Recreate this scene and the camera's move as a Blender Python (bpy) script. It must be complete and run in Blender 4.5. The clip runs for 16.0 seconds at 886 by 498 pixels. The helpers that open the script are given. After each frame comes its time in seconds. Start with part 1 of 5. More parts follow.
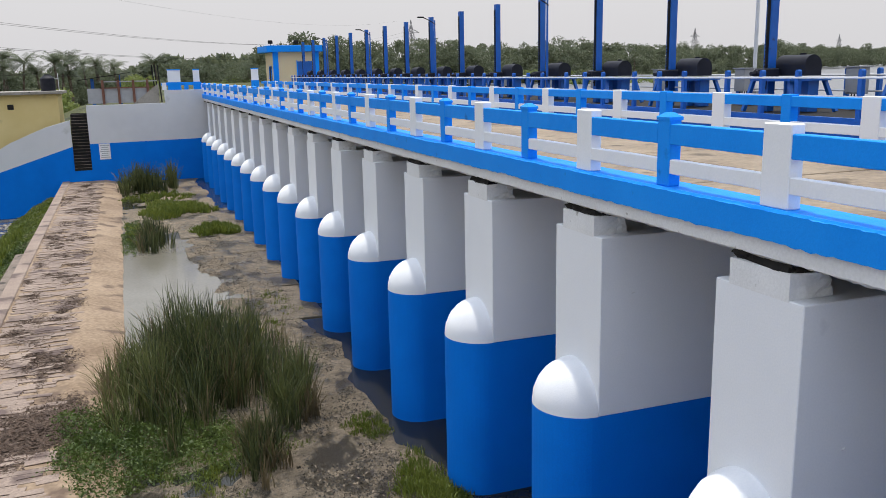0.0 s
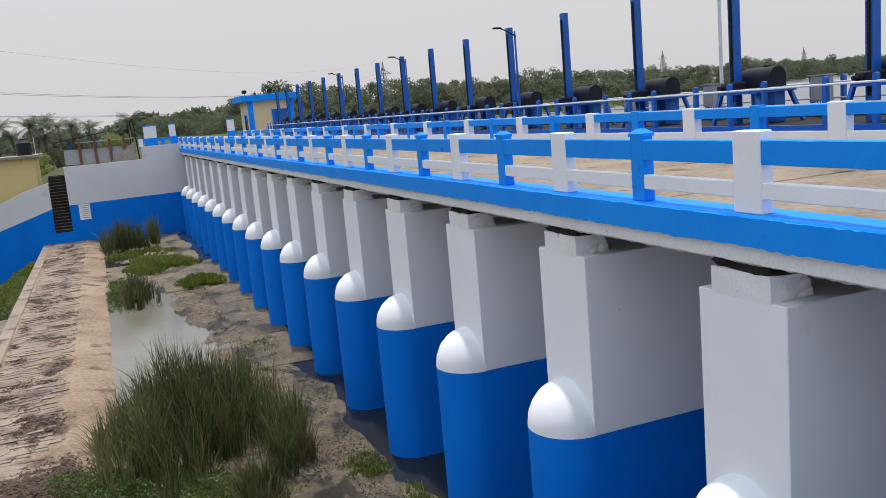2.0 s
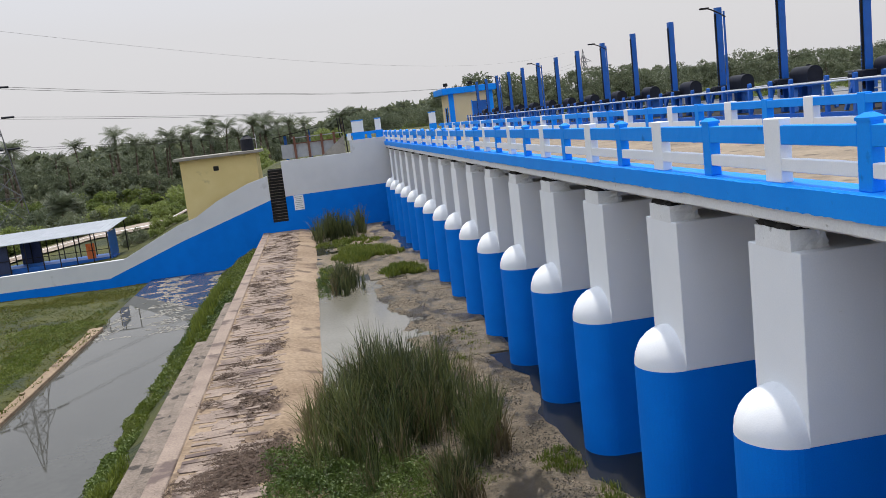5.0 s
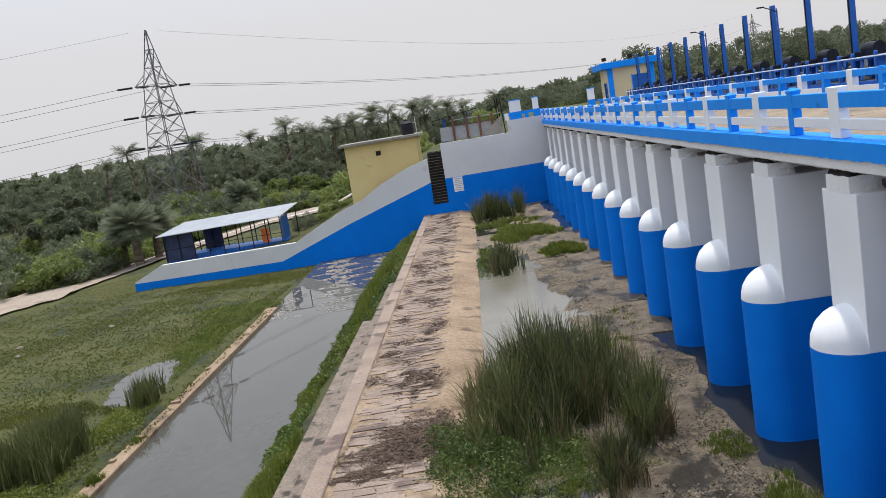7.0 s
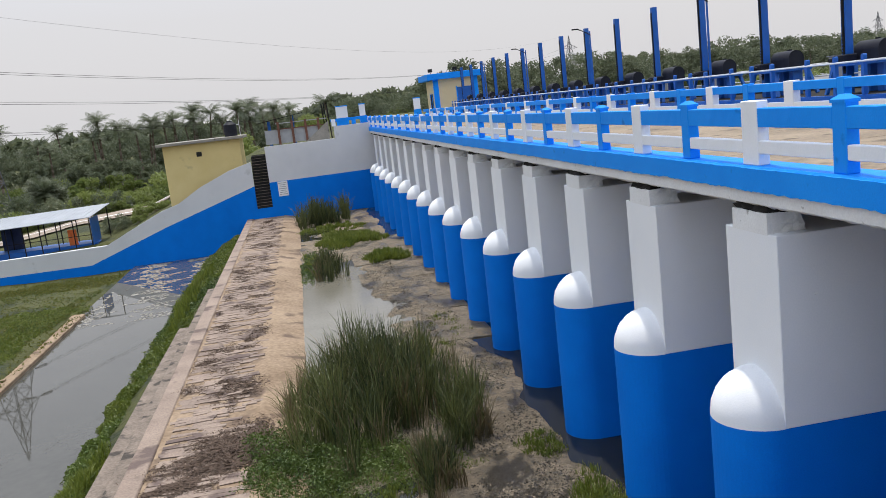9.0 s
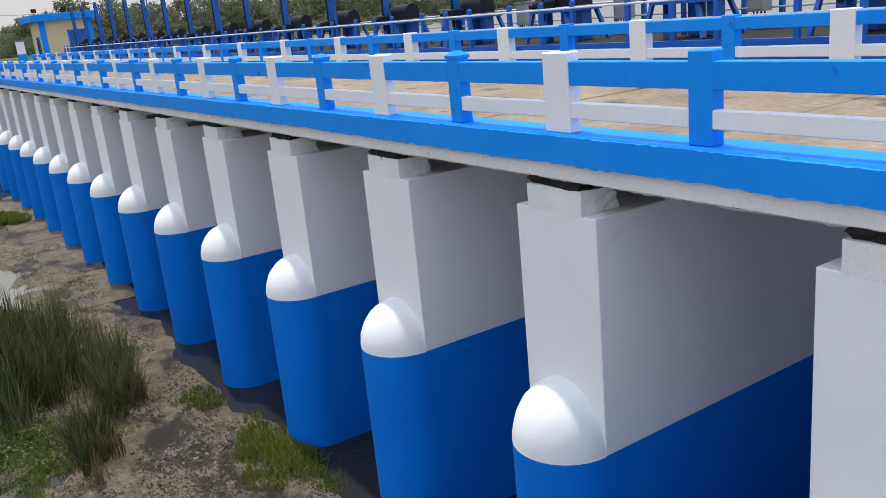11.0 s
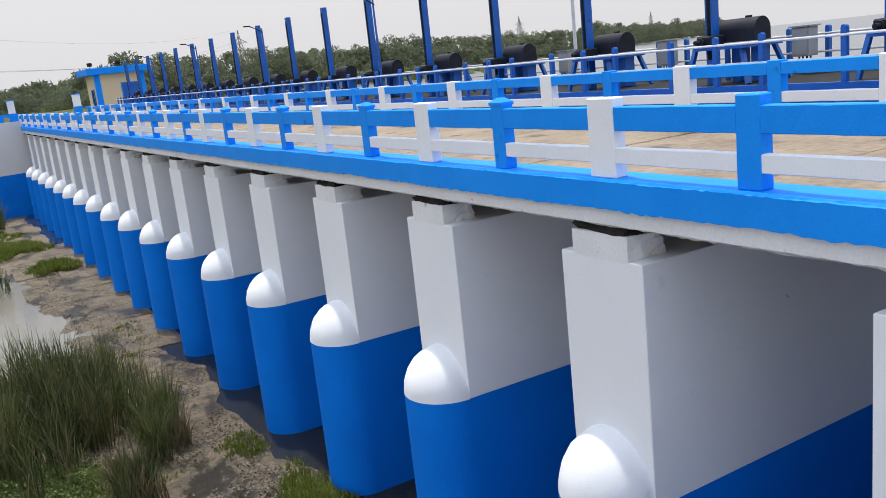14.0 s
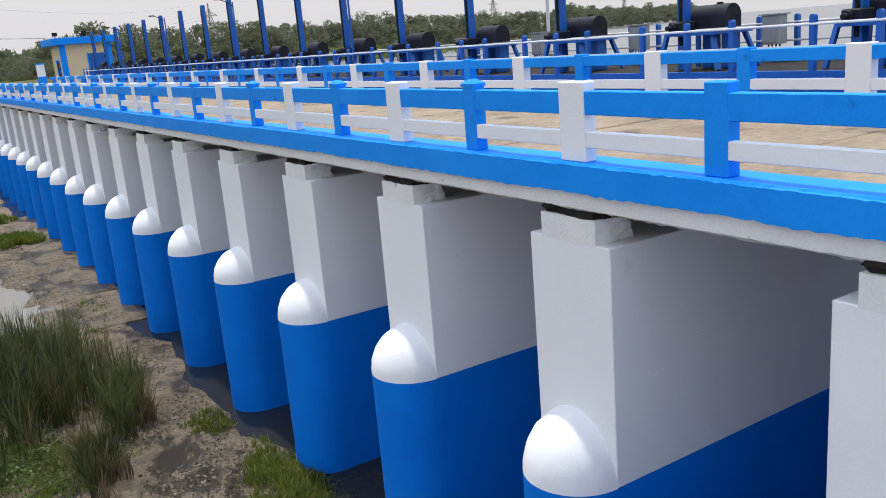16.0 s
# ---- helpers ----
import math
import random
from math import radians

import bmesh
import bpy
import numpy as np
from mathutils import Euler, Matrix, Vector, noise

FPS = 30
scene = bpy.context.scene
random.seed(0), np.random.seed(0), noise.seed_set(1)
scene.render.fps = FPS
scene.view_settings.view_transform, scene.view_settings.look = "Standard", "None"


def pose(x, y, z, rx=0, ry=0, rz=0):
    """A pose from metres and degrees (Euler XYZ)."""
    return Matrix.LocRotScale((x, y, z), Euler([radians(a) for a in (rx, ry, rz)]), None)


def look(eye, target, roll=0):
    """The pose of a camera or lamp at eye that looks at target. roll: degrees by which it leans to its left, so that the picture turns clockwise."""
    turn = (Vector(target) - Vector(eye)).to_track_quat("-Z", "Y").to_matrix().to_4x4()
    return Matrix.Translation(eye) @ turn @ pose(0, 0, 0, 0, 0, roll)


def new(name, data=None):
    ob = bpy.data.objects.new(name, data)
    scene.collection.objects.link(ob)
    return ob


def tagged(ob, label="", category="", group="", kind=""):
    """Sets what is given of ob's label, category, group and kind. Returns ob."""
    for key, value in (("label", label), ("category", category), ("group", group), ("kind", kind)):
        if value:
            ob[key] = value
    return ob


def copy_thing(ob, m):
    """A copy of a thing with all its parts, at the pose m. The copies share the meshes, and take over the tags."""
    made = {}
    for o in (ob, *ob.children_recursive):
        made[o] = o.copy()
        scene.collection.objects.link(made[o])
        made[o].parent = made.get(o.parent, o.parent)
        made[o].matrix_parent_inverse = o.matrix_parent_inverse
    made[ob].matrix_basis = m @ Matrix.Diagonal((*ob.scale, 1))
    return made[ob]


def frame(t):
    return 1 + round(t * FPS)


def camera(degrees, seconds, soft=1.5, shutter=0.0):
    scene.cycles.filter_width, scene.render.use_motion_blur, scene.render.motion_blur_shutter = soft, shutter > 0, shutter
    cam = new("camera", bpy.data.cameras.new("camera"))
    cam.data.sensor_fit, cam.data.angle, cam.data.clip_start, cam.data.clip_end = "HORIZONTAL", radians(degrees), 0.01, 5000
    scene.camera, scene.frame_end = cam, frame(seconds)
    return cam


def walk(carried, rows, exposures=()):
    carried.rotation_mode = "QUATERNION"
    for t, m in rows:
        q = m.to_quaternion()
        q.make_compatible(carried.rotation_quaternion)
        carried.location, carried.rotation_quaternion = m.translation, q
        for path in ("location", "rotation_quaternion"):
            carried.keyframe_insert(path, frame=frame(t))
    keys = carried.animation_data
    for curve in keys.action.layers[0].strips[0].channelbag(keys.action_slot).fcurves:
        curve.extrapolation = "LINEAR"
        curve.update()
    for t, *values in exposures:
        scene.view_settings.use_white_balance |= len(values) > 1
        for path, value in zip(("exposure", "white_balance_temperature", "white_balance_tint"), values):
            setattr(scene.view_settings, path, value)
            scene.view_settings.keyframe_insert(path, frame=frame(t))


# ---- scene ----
cam = camera(55.3, 16.0, 0.8)
PATH = [
    (0, (-6.395, -6.591, 8.507), (-5.717, -4.755, 8.094), -1.2),
    (0.5, (-6.418, -6.665, 8.46), (-5.751, -4.831, 8.024), -1.4),
    (1, (-6.405, -6.693, 8.458), (-5.608, -4.91, 8.024), -2.7),
    (1.5, (-6.386, -6.665, 8.483), (-5.61, -4.858, 8.116), -4.6),
    (2, (-6.412, -6.701, 8.432), (-5.693, -4.864, 8.102), -5.1),
    (2.5, (-6.402, -6.689, 8.424), (-5.781, -4.809, 8.142), -5.7),
    (3, (-6.418, -6.665, 8.412), (-5.867, -4.775, 8.063), -6.1),
    (3.5, (-6.422, -6.625, 8.436), (-5.905, -4.727, 8.076), -5.7),
    (4, (-6.438, -6.613, 8.422), (-6.132, -4.672, 8.05), -5.3),
    (4.5, (-6.391, -6.589, 8.396), (-5.993, -4.662, 8.036), -5.8),
    (5, (-6.314, -6.512, 8.442), (-6.044, -4.554, 8.136), -6.7),
    (5.2, (-6.289, -6.527, 8.443), (-6.111, -4.549, 8.2), -6.4),
    (7.3, (-6.254, -6.497, 8.417), (-6.464, -4.53, 8.121), -9.7),
    (7.5, (-6.245, -6.473, 8.409), (-6.532, -4.514, 8.133), -9.3),
    (8, (-6.23, -6.384, 8.395), (-6.516, -4.436, 8.047), -9.1),
    (8.5, (-6.199, -6.391, 8.394), (-6.294, -4.427, 8.026), -7.7),
    (9, (-6.203, -6.505, 8.366), (-5.905, -4.557, 8.026), -6.6),
    (9.5, (-6.36, -6.74, 8.46), (-5.73, -4.879, 8.088), -6.56),
    (10, (-6.421, -6.804, 8.503), (-5.572, -5.061, 8.013), -7.3),
    (10.2, (-6.42, -6.79, 8.5), (-5.47, -5.12, 7.945), -5.88),
    (12.3, (-6.382, -6.757, 8.51), (-5.309, -5.155, 7.979), -5.7),
    (12.5, (-6.381, -6.744, 8.513), (-5.35, -5.121, 7.963), -6.2),
    (13, (-6.406, -6.762, 8.508), (-5.447, -5.066, 8.057), -6.1),
    (13.5, (-6.426, -6.753, 8.492), (-5.531, -5.022, 8.04), -5.7),
    (14, (-6.425, -6.741, 8.485), (-5.445, -5.052, 8.053), -6.2),
    (14.5, (-6.432, -6.706, 8.584), (-5.556, -4.982, 8.072), -5.9),
    (15, (-6.447, -6.721, 8.516), (-5.629, -4.949, 8.08), -4.1),
    (15.5, (-6.441, -6.76, 8.485), (-5.454, -5.082, 8.024), -2.9),
    (16, (-6.432, -6.761, 8.5), (-5.401, -5.117, 8.015), -4.8),
]
EXPOSURES = [(0.0, -0.06), (1.0, 0.0), (2.5, -0.22), (3.5, -0.17), (5.0, -0.1), (7.5, -0.05), (8.5, -0.02), (9.5, -0.08), (12.5, 0.0), (13.5, 0.06), (15.0, 0.06), (16.0, 0.03)]
walk(cam, [(t, look(eye, aim, roll)) for t, eye, aim, roll in PATH], EXPOSURES)

# ---- light ----
SUN = Vector((0.045, 0.30, 1.0)).normalized()
world = bpy.data.worlds.new("sky")
scene.world = world
world.use_nodes = True
wn = world.node_tree.nodes
wl = world.node_tree.links
sky = wn.new("ShaderNodeTexSky")
sky.sky_type, sky.sun_disc = "NISHITA", False
sky.sun_elevation = math.asin(SUN.z)
sky.sun_rotation = math.atan2(SUN.x, SUN.y)
sky.air_density, sky.dust_density, sky.ozone_density = 1.0, 6.0, 1.0
haze = wn.new("ShaderNodeMix")
haze.data_type = "RGBA"
haze.inputs[0].default_value = 0.8
wl.new(sky.outputs[0], haze.inputs[6])
wl.new(haze.outputs[2], wn["Background"].inputs[0])
# thin white haze: pale lilac grey low down, brighter and bluer overhead
coord = wn.new("ShaderNodeTexCoord")
split = wn.new("ShaderNodeSeparateXYZ")
wl.new(coord.outputs["Generated"], split.inputs[0])
lift = wn.new("ShaderNodeMapRange")
lift.inputs[1].default_value, lift.inputs[2].default_value = 0.12, 0.75
wl.new(split.outputs[2], lift.inputs[0])
tone = wn.new("ShaderNodeMix")
tone.data_type = "RGBA"
tone.inputs[6].default_value, tone.inputs[7].default_value = (8.35, 8.25, 8.5, 1), (11.6, 13.2, 16.2, 1)
wl.new(lift.outputs[0], tone.inputs[0])
wl.new(tone.outputs[2], haze.inputs[7])
wn["Background"].inputs[1].default_value = 0.105
sun = new("sun", bpy.data.lights.new("sun", "SUN"))
sun.data.energy, sun.data.angle, sun.data.color = 3.3, radians(1.2), (1.0, 0.95, 0.87)
sun.matrix_world = look(SUN * 60, (0, 0, 0))

# ---- materials ----
def material(name, a, b, rough=0.7, scale=2.0, fine=30.0, bump=0.15, metal=0.0, spots=None, spot_amount=0.0, spot_scale=1.0, depth=0.01, ior=1.45, gloss=0.5):
    """Two tones mixed by coarse and fine noise, optional stains, fine relief."""
    m = bpy.data.materials.new(name)
    m.use_nodes = True
    n, l = m.node_tree.nodes, m.node_tree.links
    bsdf = n["Principled BSDF"]
    bsdf.inputs["Metallic"].default_value = metal
    bsdf.inputs["IOR"].default_value = ior
    bsdf.inputs["Specular IOR Level"].default_value = gloss
    geo = n.new("ShaderNodeNewGeometry")

    def noise_node(s, detail=4.0):
        t = n.new("ShaderNodeTexNoise")
        t.inputs["Scale"].default_value, t.inputs["Detail"].default_value = s, detail
        l.new(geo.outputs["Position"], t.inputs["Vector"])
        return t

    coarse, small = noise_node(scale), noise_node(fine, 6.0)
    add = n.new("ShaderNodeMath")
    add.operation = "ADD"
    l.new(coarse.outputs[0], add.inputs[0])
    l.new(small.outputs[0], add.inputs[1])
    ramp = n.new("ShaderNodeMapRange")
    ramp.inputs[1].default_value, ramp.inputs[2].default_value = 0.7, 1.3
    l.new(add.outputs[0], ramp.inputs[0])
    mix = n.new("ShaderNodeMix")
    mix.data_type = "RGBA"
    mix.inputs[6].default_value, mix.inputs[7].default_value = (*a, 1), (*b, 1)
    l.new(ramp.outputs[0], mix.inputs[0])
    colour = mix.outputs[2]
    if spots:
        st = noise_node(spot_scale, 8.0)
        sr = n.new("ShaderNodeMapRange")
        sr.inputs[1].default_value, sr.inputs[2].default_value = 0.66 - spot_amount, 0.74 - spot_amount
        l.new(st.outputs[0], sr.inputs[0])
        sm = n.new("ShaderNodeMix")
        sm.data_type = "RGBA"
        sm.inputs[7].default_value = (*spots, 1)
        l.new(sr.outputs[0], sm.inputs[0])
        l.new(colour, sm.inputs[6])
        colour = sm.outputs[2]
    l.new(colour, bsdf.inputs["Base Color"])
    rr = n.new("ShaderNodeMapRange")
    rr.inputs[3].default_value, rr.inputs[4].default_value = rough * 0.75, min(rough * 1.25, 1)
    l.new(small.outputs[0], rr.inputs[0])
    l.new(rr.outputs[0], bsdf.inputs["Roughness"])
    if bump:
        bp = n.new("ShaderNodeBump")
        bp.inputs["Strength"].default_value, bp.inputs["Distance"].default_value = bump, depth
        l.new(add.outputs[0], bp.inputs["Height"])
        l.new(bp.outputs[0], bsdf.inputs["Normal"])
    return m


def leaf_material(name, a, b, scale=0.6, translucent=0.25):
    m = bpy.data.materials.new(name)
    m.use_nodes = True
    n, l = m.node_tree.nodes, m.node_tree.links
    bsdf = n["Principled BSDF"]
    geo, info = n.new("ShaderNodeNewGeometry"), n.new("ShaderNodeObjectInfo")
    tex = n.new("ShaderNodeTexNoise")
    tex.inputs["Scale"].default_value = scale
    l.new(geo.outputs["Position"], tex.inputs["Vector"])
    s1 = n.new("ShaderNodeMath")
    s1.operation = "MULTIPLY_ADD"
    s1.inputs[1].default_value = 0.6
    l.new(geo.outputs["Random Per Island"], s1.inputs[0])
    l.new(tex.outputs[0], s1.inputs[2])
    s2 = n.new("ShaderNodeMath")
    s2.operation = "MULTIPLY_ADD"
    s2.inputs[1].default_value = 0.5
    l.new(info.outputs["Random"], s2.inputs[0])
    l.new(s1.outputs[0], s2.inputs[2])
    mr = n.new("ShaderNodeMapRange")
    mr.inputs[1].default_value, mr.inputs[2].default_value = 0.5, 1.5
    l.new(s2.outputs[0], mr.inputs[0])
    mix = n.new("ShaderNodeMix")
    mix.data_type = "RGBA"
    mix.inputs[6].default_value, mix.inputs[7].default_value = (*a, 1), (*b, 1)
    l.new(mr.outputs[0], mix.inputs[0])
    l.new(mix.outputs[2], bsdf.inputs["Base Color"])
    bsdf.inputs["Roughness"].default_value = 0.55
    tr = n.new("ShaderNodeBsdfTranslucent")
    l.new(mix.outputs[2], tr.inputs[0])
    ms = n.new("ShaderNodeMixShader")
    ms.inputs[0].default_value = translucent
    l.new(bsdf.outputs[0], ms.inputs[1])
    l.new(tr.outputs[0], ms.inputs[2])
    l.new(ms.outputs[0], n["Material Output"].inputs[0])
    return m


WHITE = material("white_paint", (0.78, 0.795, 0.81), (0.84, 0.845, 0.85), 0.85, 0.8, 40, 0.2, gloss=0.25, spots=(0.66, 0.67, 0.68), spot_amount=-0.04, spot_scale=1.5)
OLDWHITE = material("weathered_white_paint", (0.70, 0.70, 0.69), (0.82, 0.82, 0.81), 0.85, 1.5, 30, 0.5, spots=(0.3, 0.28, 0.25), spot_amount=-0.01, spot_scale=5)
# white wash lowered for the far wall's sunless face: shade put into the colour
WALLWHITE = material("shaded_white_wash", (0.58, 0.585, 0.59), (0.67, 0.67, 0.67), 0.85, 0.6, 20, 0.2, spots=(0.5, 0.5, 0.49), spot_amount=0.0, spot_scale=0.8)
BLUE = material("blue_paint", (0.0, 0.155, 0.63), (0.0, 0.192, 0.73), 0.7, 0.9, 40, 0.12, gloss=0.14)
RAILBLUE = material("bright_blue_paint", (0.0, 0.24, 0.82), (0.006, 0.29, 0.9), 0.6, 1.2, 45, 0.25, gloss=0.25, spots=(0.0, 0.17, 0.6), spot_amount=0.0, spot_scale=3)
STEELBLUE = material("blue_steel_paint", (0.004, 0.085, 0.34), (0.009, 0.12, 0.46), 0.45, 2, 40, 0.08, spots=(0.02, 0.05, 0.15), spot_amount=-0.02, spot_scale=5)
BLACK = material("black_gear_paint", (0.008, 0.009, 0.014), (0.022, 0.023, 0.032), 0.6, 3, 50, 0.1, gloss=0.25)
DARK = material("dark_steel", (0.014, 0.014, 0.015), (0.035, 0.032, 0.028), 0.8, 3, 50, 0.2, gloss=0.15)
GALV = material("galvanised_pipe", (0.55, 0.55, 0.55), (0.68, 0.68, 0.68), 0.45, 4, 60, 0.05)
CABINET = material("grey_cabinet_paint", (0.3, 0.305, 0.305), (0.38, 0.38, 0.38), 0.5, 3, 40, 0.05)
CONCRETE = material("road_concrete", (0.16, 0.12, 0.08), (0.33, 0.26, 0.18), 0.9, 0.7, 9, 0.6, spots=(0.1, 0.075, 0.05), spot_amount=0.07, spot_scale=1.3)
RAWCON = material("bare_concrete", (0.22, 0.2, 0.17), (0.36, 0.33, 0.28), 0.9, 1.2, 18, 0.5, spots=(0.1, 0.09, 0.08), spot_amount=0.04, spot_scale=3)
SILL = material("tan_sill_concrete", (0.17, 0.112, 0.066), (0.36, 0.265, 0.175), 0.92, 0.45, 7, 0.7, spots=(0.125, 0.082, 0.054), spot_amount=0.1, spot_scale=0.75)
STONE = material("rough_stone", (0.12, 0.095, 0.075), (0.25, 0.2, 0.16), 0.95, 1.5, 12, 0.9, depth=0.04, spots=(0.05, 0.04, 0.032), spot_amount=0.1, spot_scale=1.6)
DEBRIS = material("dry_weed_debris", (0.05, 0.032, 0.022), (0.15, 0.10, 0.07), 0.95, 6, 30, 0.8, depth=0.02)
YELLOW = material("yellow_plaster", (0.62, 0.48, 0.2), (0.7, 0.56, 0.26), 0.85, 0.6, 20, 0.2, spots=(0.45, 0.36, 0.18), spot_amount=0.0, spot_scale=0.7)
CREAM = material("cream_plaster", (0.66, 0.52, 0.3), (0.72, 0.58, 0.35), 0.85, 0.6, 20, 0.2)
TIN = material("tin_roof", (0.3, 0.32, 0.345), (0.38, 0.4, 0.43), 0.6, 1, 20, 0.1, metal=0.2)
RUST = material("rusty_post", (0.12, 0.05, 0.03), (0.2, 0.09, 0.06), 0.8, 4, 30, 0.3)
DIRT = material("dirt_road", (0.24, 0.19, 0.145), (0.38, 0.31, 0.25), 0.95, 0.3, 4, 0.5, spots=(0.14, 0.12, 0.09), spot_amount=0.05, spot_scale=0.5)
MEADOW = material("meadow", (0.028, 0.037, 0.006), (0.085, 0.083, 0.013), 0.95, 0.16, 3.5, 1.0, spots=(0.022, 0.03, 0.008), spot_amount=0.1, spot_scale=0.3, depth=0.2)
TRUNK = material("bark", (0.09, 0.07, 0.05), (0.18, 0.14, 0.1), 0.9, 3, 20, 0.6)
PYLON = material("galvanised_lattice", (0.11, 0.11, 0.115), (0.18, 0.18, 0.19), 0.6, 2, 20, 0.0, metal=0.3)
# LEAF and PALMLEAF are greyed and lightened to stand in for distance haze
LEAF = leaf_material("hazed_tree_leaves", (0.085, 0.108, 0.06), (0.18, 0.2, 0.115), 0.25, 0.4)
LEAFLIGHT = leaf_material("bush_leaves", (0.095, 0.135, 0.03), (0.24, 0.28, 0.08), 0.12, 0.45)
PALMLEAF = leaf_material("hazed_palm_fronds", (0.08, 0.1, 0.055), (0.16, 0.18, 0.105), 0.3, 0.35)
REED = leaf_material("reed_blades", (0.018, 0.032, 0.009), (0.17, 0.185, 0.06), 1.4)
DRYREED = leaf_material("dry_reed_blades", (0.10, 0.075, 0.035), (0.24, 0.19, 0.10), 0.9)
MEADOWGRASS = leaf_material("meadow_grass_blades", (0.04, 0.054, 0.007), (0.16, 0.16, 0.024), 0.4, 0.45)
GRASS = leaf_material("grass_blades", (0.06, 0.095, 0.012), (0.19, 0.22, 0.035), 0.8, 0.4)
WEED = leaf_material("weed_leaves", (0.028, 0.06, 0.007), (0.125, 0.17, 0.03), 1.6)


def water_material(name, colour, rough, wave, scale):
    m = material(name, colour, tuple(c * 1.3 for c in colour), rough, 0.4, scale, wave, depth=0.01, ior=1.33)
    return m


def wet_floor(name, dry_a, dry_b, wet, mud):
    """Silted concrete: dry tan crust, dark wet film and grey-brown mud, each with its own gloss."""
    m = bpy.data.materials.new(name)
    m.use_nodes = True
    n, l = m.node_tree.nodes, m.node_tree.links
    bsdf, geo = n["Principled BSDF"], n.new("ShaderNodeNewGeometry")

    def field(scale, detail, lo, hi, rough=0.6, stretch=(1, 1, 1)):
        mp = n.new("ShaderNodeMapping")
        mp.inputs["Scale"].default_value = stretch
        l.new(geo.outputs["Position"], mp.inputs[0])
        t = n.new("ShaderNodeTexNoise")
        t.inputs["Scale"].default_value, t.inputs["Detail"].default_value, t.inputs["Roughness"].default_value = scale, detail, rough
        l.new(mp.outputs[0], t.inputs["Vector"])
        r = n.new("ShaderNodeMapRange")
        r.inputs[1].default_value, r.inputs[2].default_value = lo, hi
        l.new(t.outputs[0], r.inputs[0])
        return r.outputs[0]

    def blend(f, a, b):
        x = n.new("ShaderNodeMix")
        x.data_type = "RGBA"
        l.new(f, x.inputs[0])
        for k, v in ((6, a), (7, b)):
            if isinstance(v, tuple):
                x.inputs[k].default_value = (*v, 1)
            else:
                l.new(v, x.inputs[k])
        return x.outputs[2]

    grain, crust = field(22, 10, 0.42, 0.56, 0.85), field(3.2, 9, 0.42, 0.58, 0.8, (1.0, 0.6, 1))
    damp, muddy = field(0.6, 12, 0.5, 0.55, 0.78, (1.0, 0.55, 1)), field(1.7, 12, 0.49, 0.56, 0.8, (0.7, 1.0, 1))
    base = blend(grain, blend(crust, dry_a, dry_b), dry_a)
    base = blend(muddy, base, mud)
    base = blend(damp, base, wet)
    base = blend(field(8, 10, 0.55, 0.61, 0.8), base, tuple(c * 0.35 for c in mud))
    l.new(base, bsdf.inputs["Base Color"])
    rough = n.new("ShaderNodeMapRange")
    rough.inputs[3].default_value, rough.inputs[4].default_value = 0.9, 0.3
    l.new(damp, rough.inputs[0])
    l.new(rough.outputs[0], bsdf.inputs["Roughness"])
    bp = n.new("ShaderNodeBump")
    bp.inputs["Strength"].default_value, bp.inputs["Distance"].default_value = 1.0, 0.03
    l.new(grain, bp.inputs["Height"])
    l.new(bp.outputs[0], bsdf.inputs["Normal"])
    return m


PAVE = material("layered_paving_stone", (0.17, 0.125, 0.1), (0.34, 0.262, 0.205), 0.95, 0.7, 16, 0.7, spots=(0.12, 0.085, 0.072), spot_amount=0.1, spot_scale=0.9, depth=0.02)
BED = wet_floor("apron_bed", (0.29, 0.225, 0.15), (0.55, 0.445, 0.32), (0.1, 0.082, 0.055), (0.24, 0.192, 0.13))
LAKE = water_material("lake_water", (0.13, 0.13, 0.13), 0.3, 0.8, 1.6)
CHANNEL = water_material("channel_water", (0.06, 0.058, 0.05), 0.02, 0.025, 3.0)
SILTY = water_material("silty_water", (0.15, 0.138, 0.11), 0.12, 0.06, 9.0)
# kept darker than SILTY: the piers' shade is put into this colour
POOL = water_material("pool_water", (0.022, 0.022, 0.018), 0.03, 0.04, 5.0)


# ---- building helpers ----
def box(bm, x0, x1, y0, y1, z0, z1, bevel=0.0):
    v = [bm.verts.new(p) for p in ((x0, y0, z0), (x1, y0, z0), (x1, y1, z0), (x0, y1, z0), (x0, y0, z1), (x1, y0, z1), (x1, y1, z1), (x0, y1, z1))]
    f = [bm.faces.new([v[i] for i in q]) for q in ((0, 3, 2, 1), (4, 5, 6, 7), (0, 1, 5, 4), (1, 2, 6, 5), (2, 3, 7, 6), (3, 0, 4, 7))]
    if bevel:
        e = list({e for q in f for e in q.edges})
        bmesh.ops.bevel(bm, geom=e, offset=bevel, segments=1, affect="EDGES")
    return bm


def prism(bm, profile, place):
    """A solid between two copies of a profile: place(u, v, 0) and place(u, v, 1)."""
    a = [bm.verts.new(place(u, v, 0)) for u, v in profile]
    b = [bm.verts.new(place(u, v, 1)) for u, v in profile]
    n = len(profile)
    bm.faces.new(a[::-1])
    bm.faces.new(b)
    for i in range(n):
        bm.faces.new((a[i], a[(i + 1) % n], b[(i + 1) % n], b[i]))
    bmesh.ops.recalc_face_normals(bm, faces=bm.faces)
    return bm


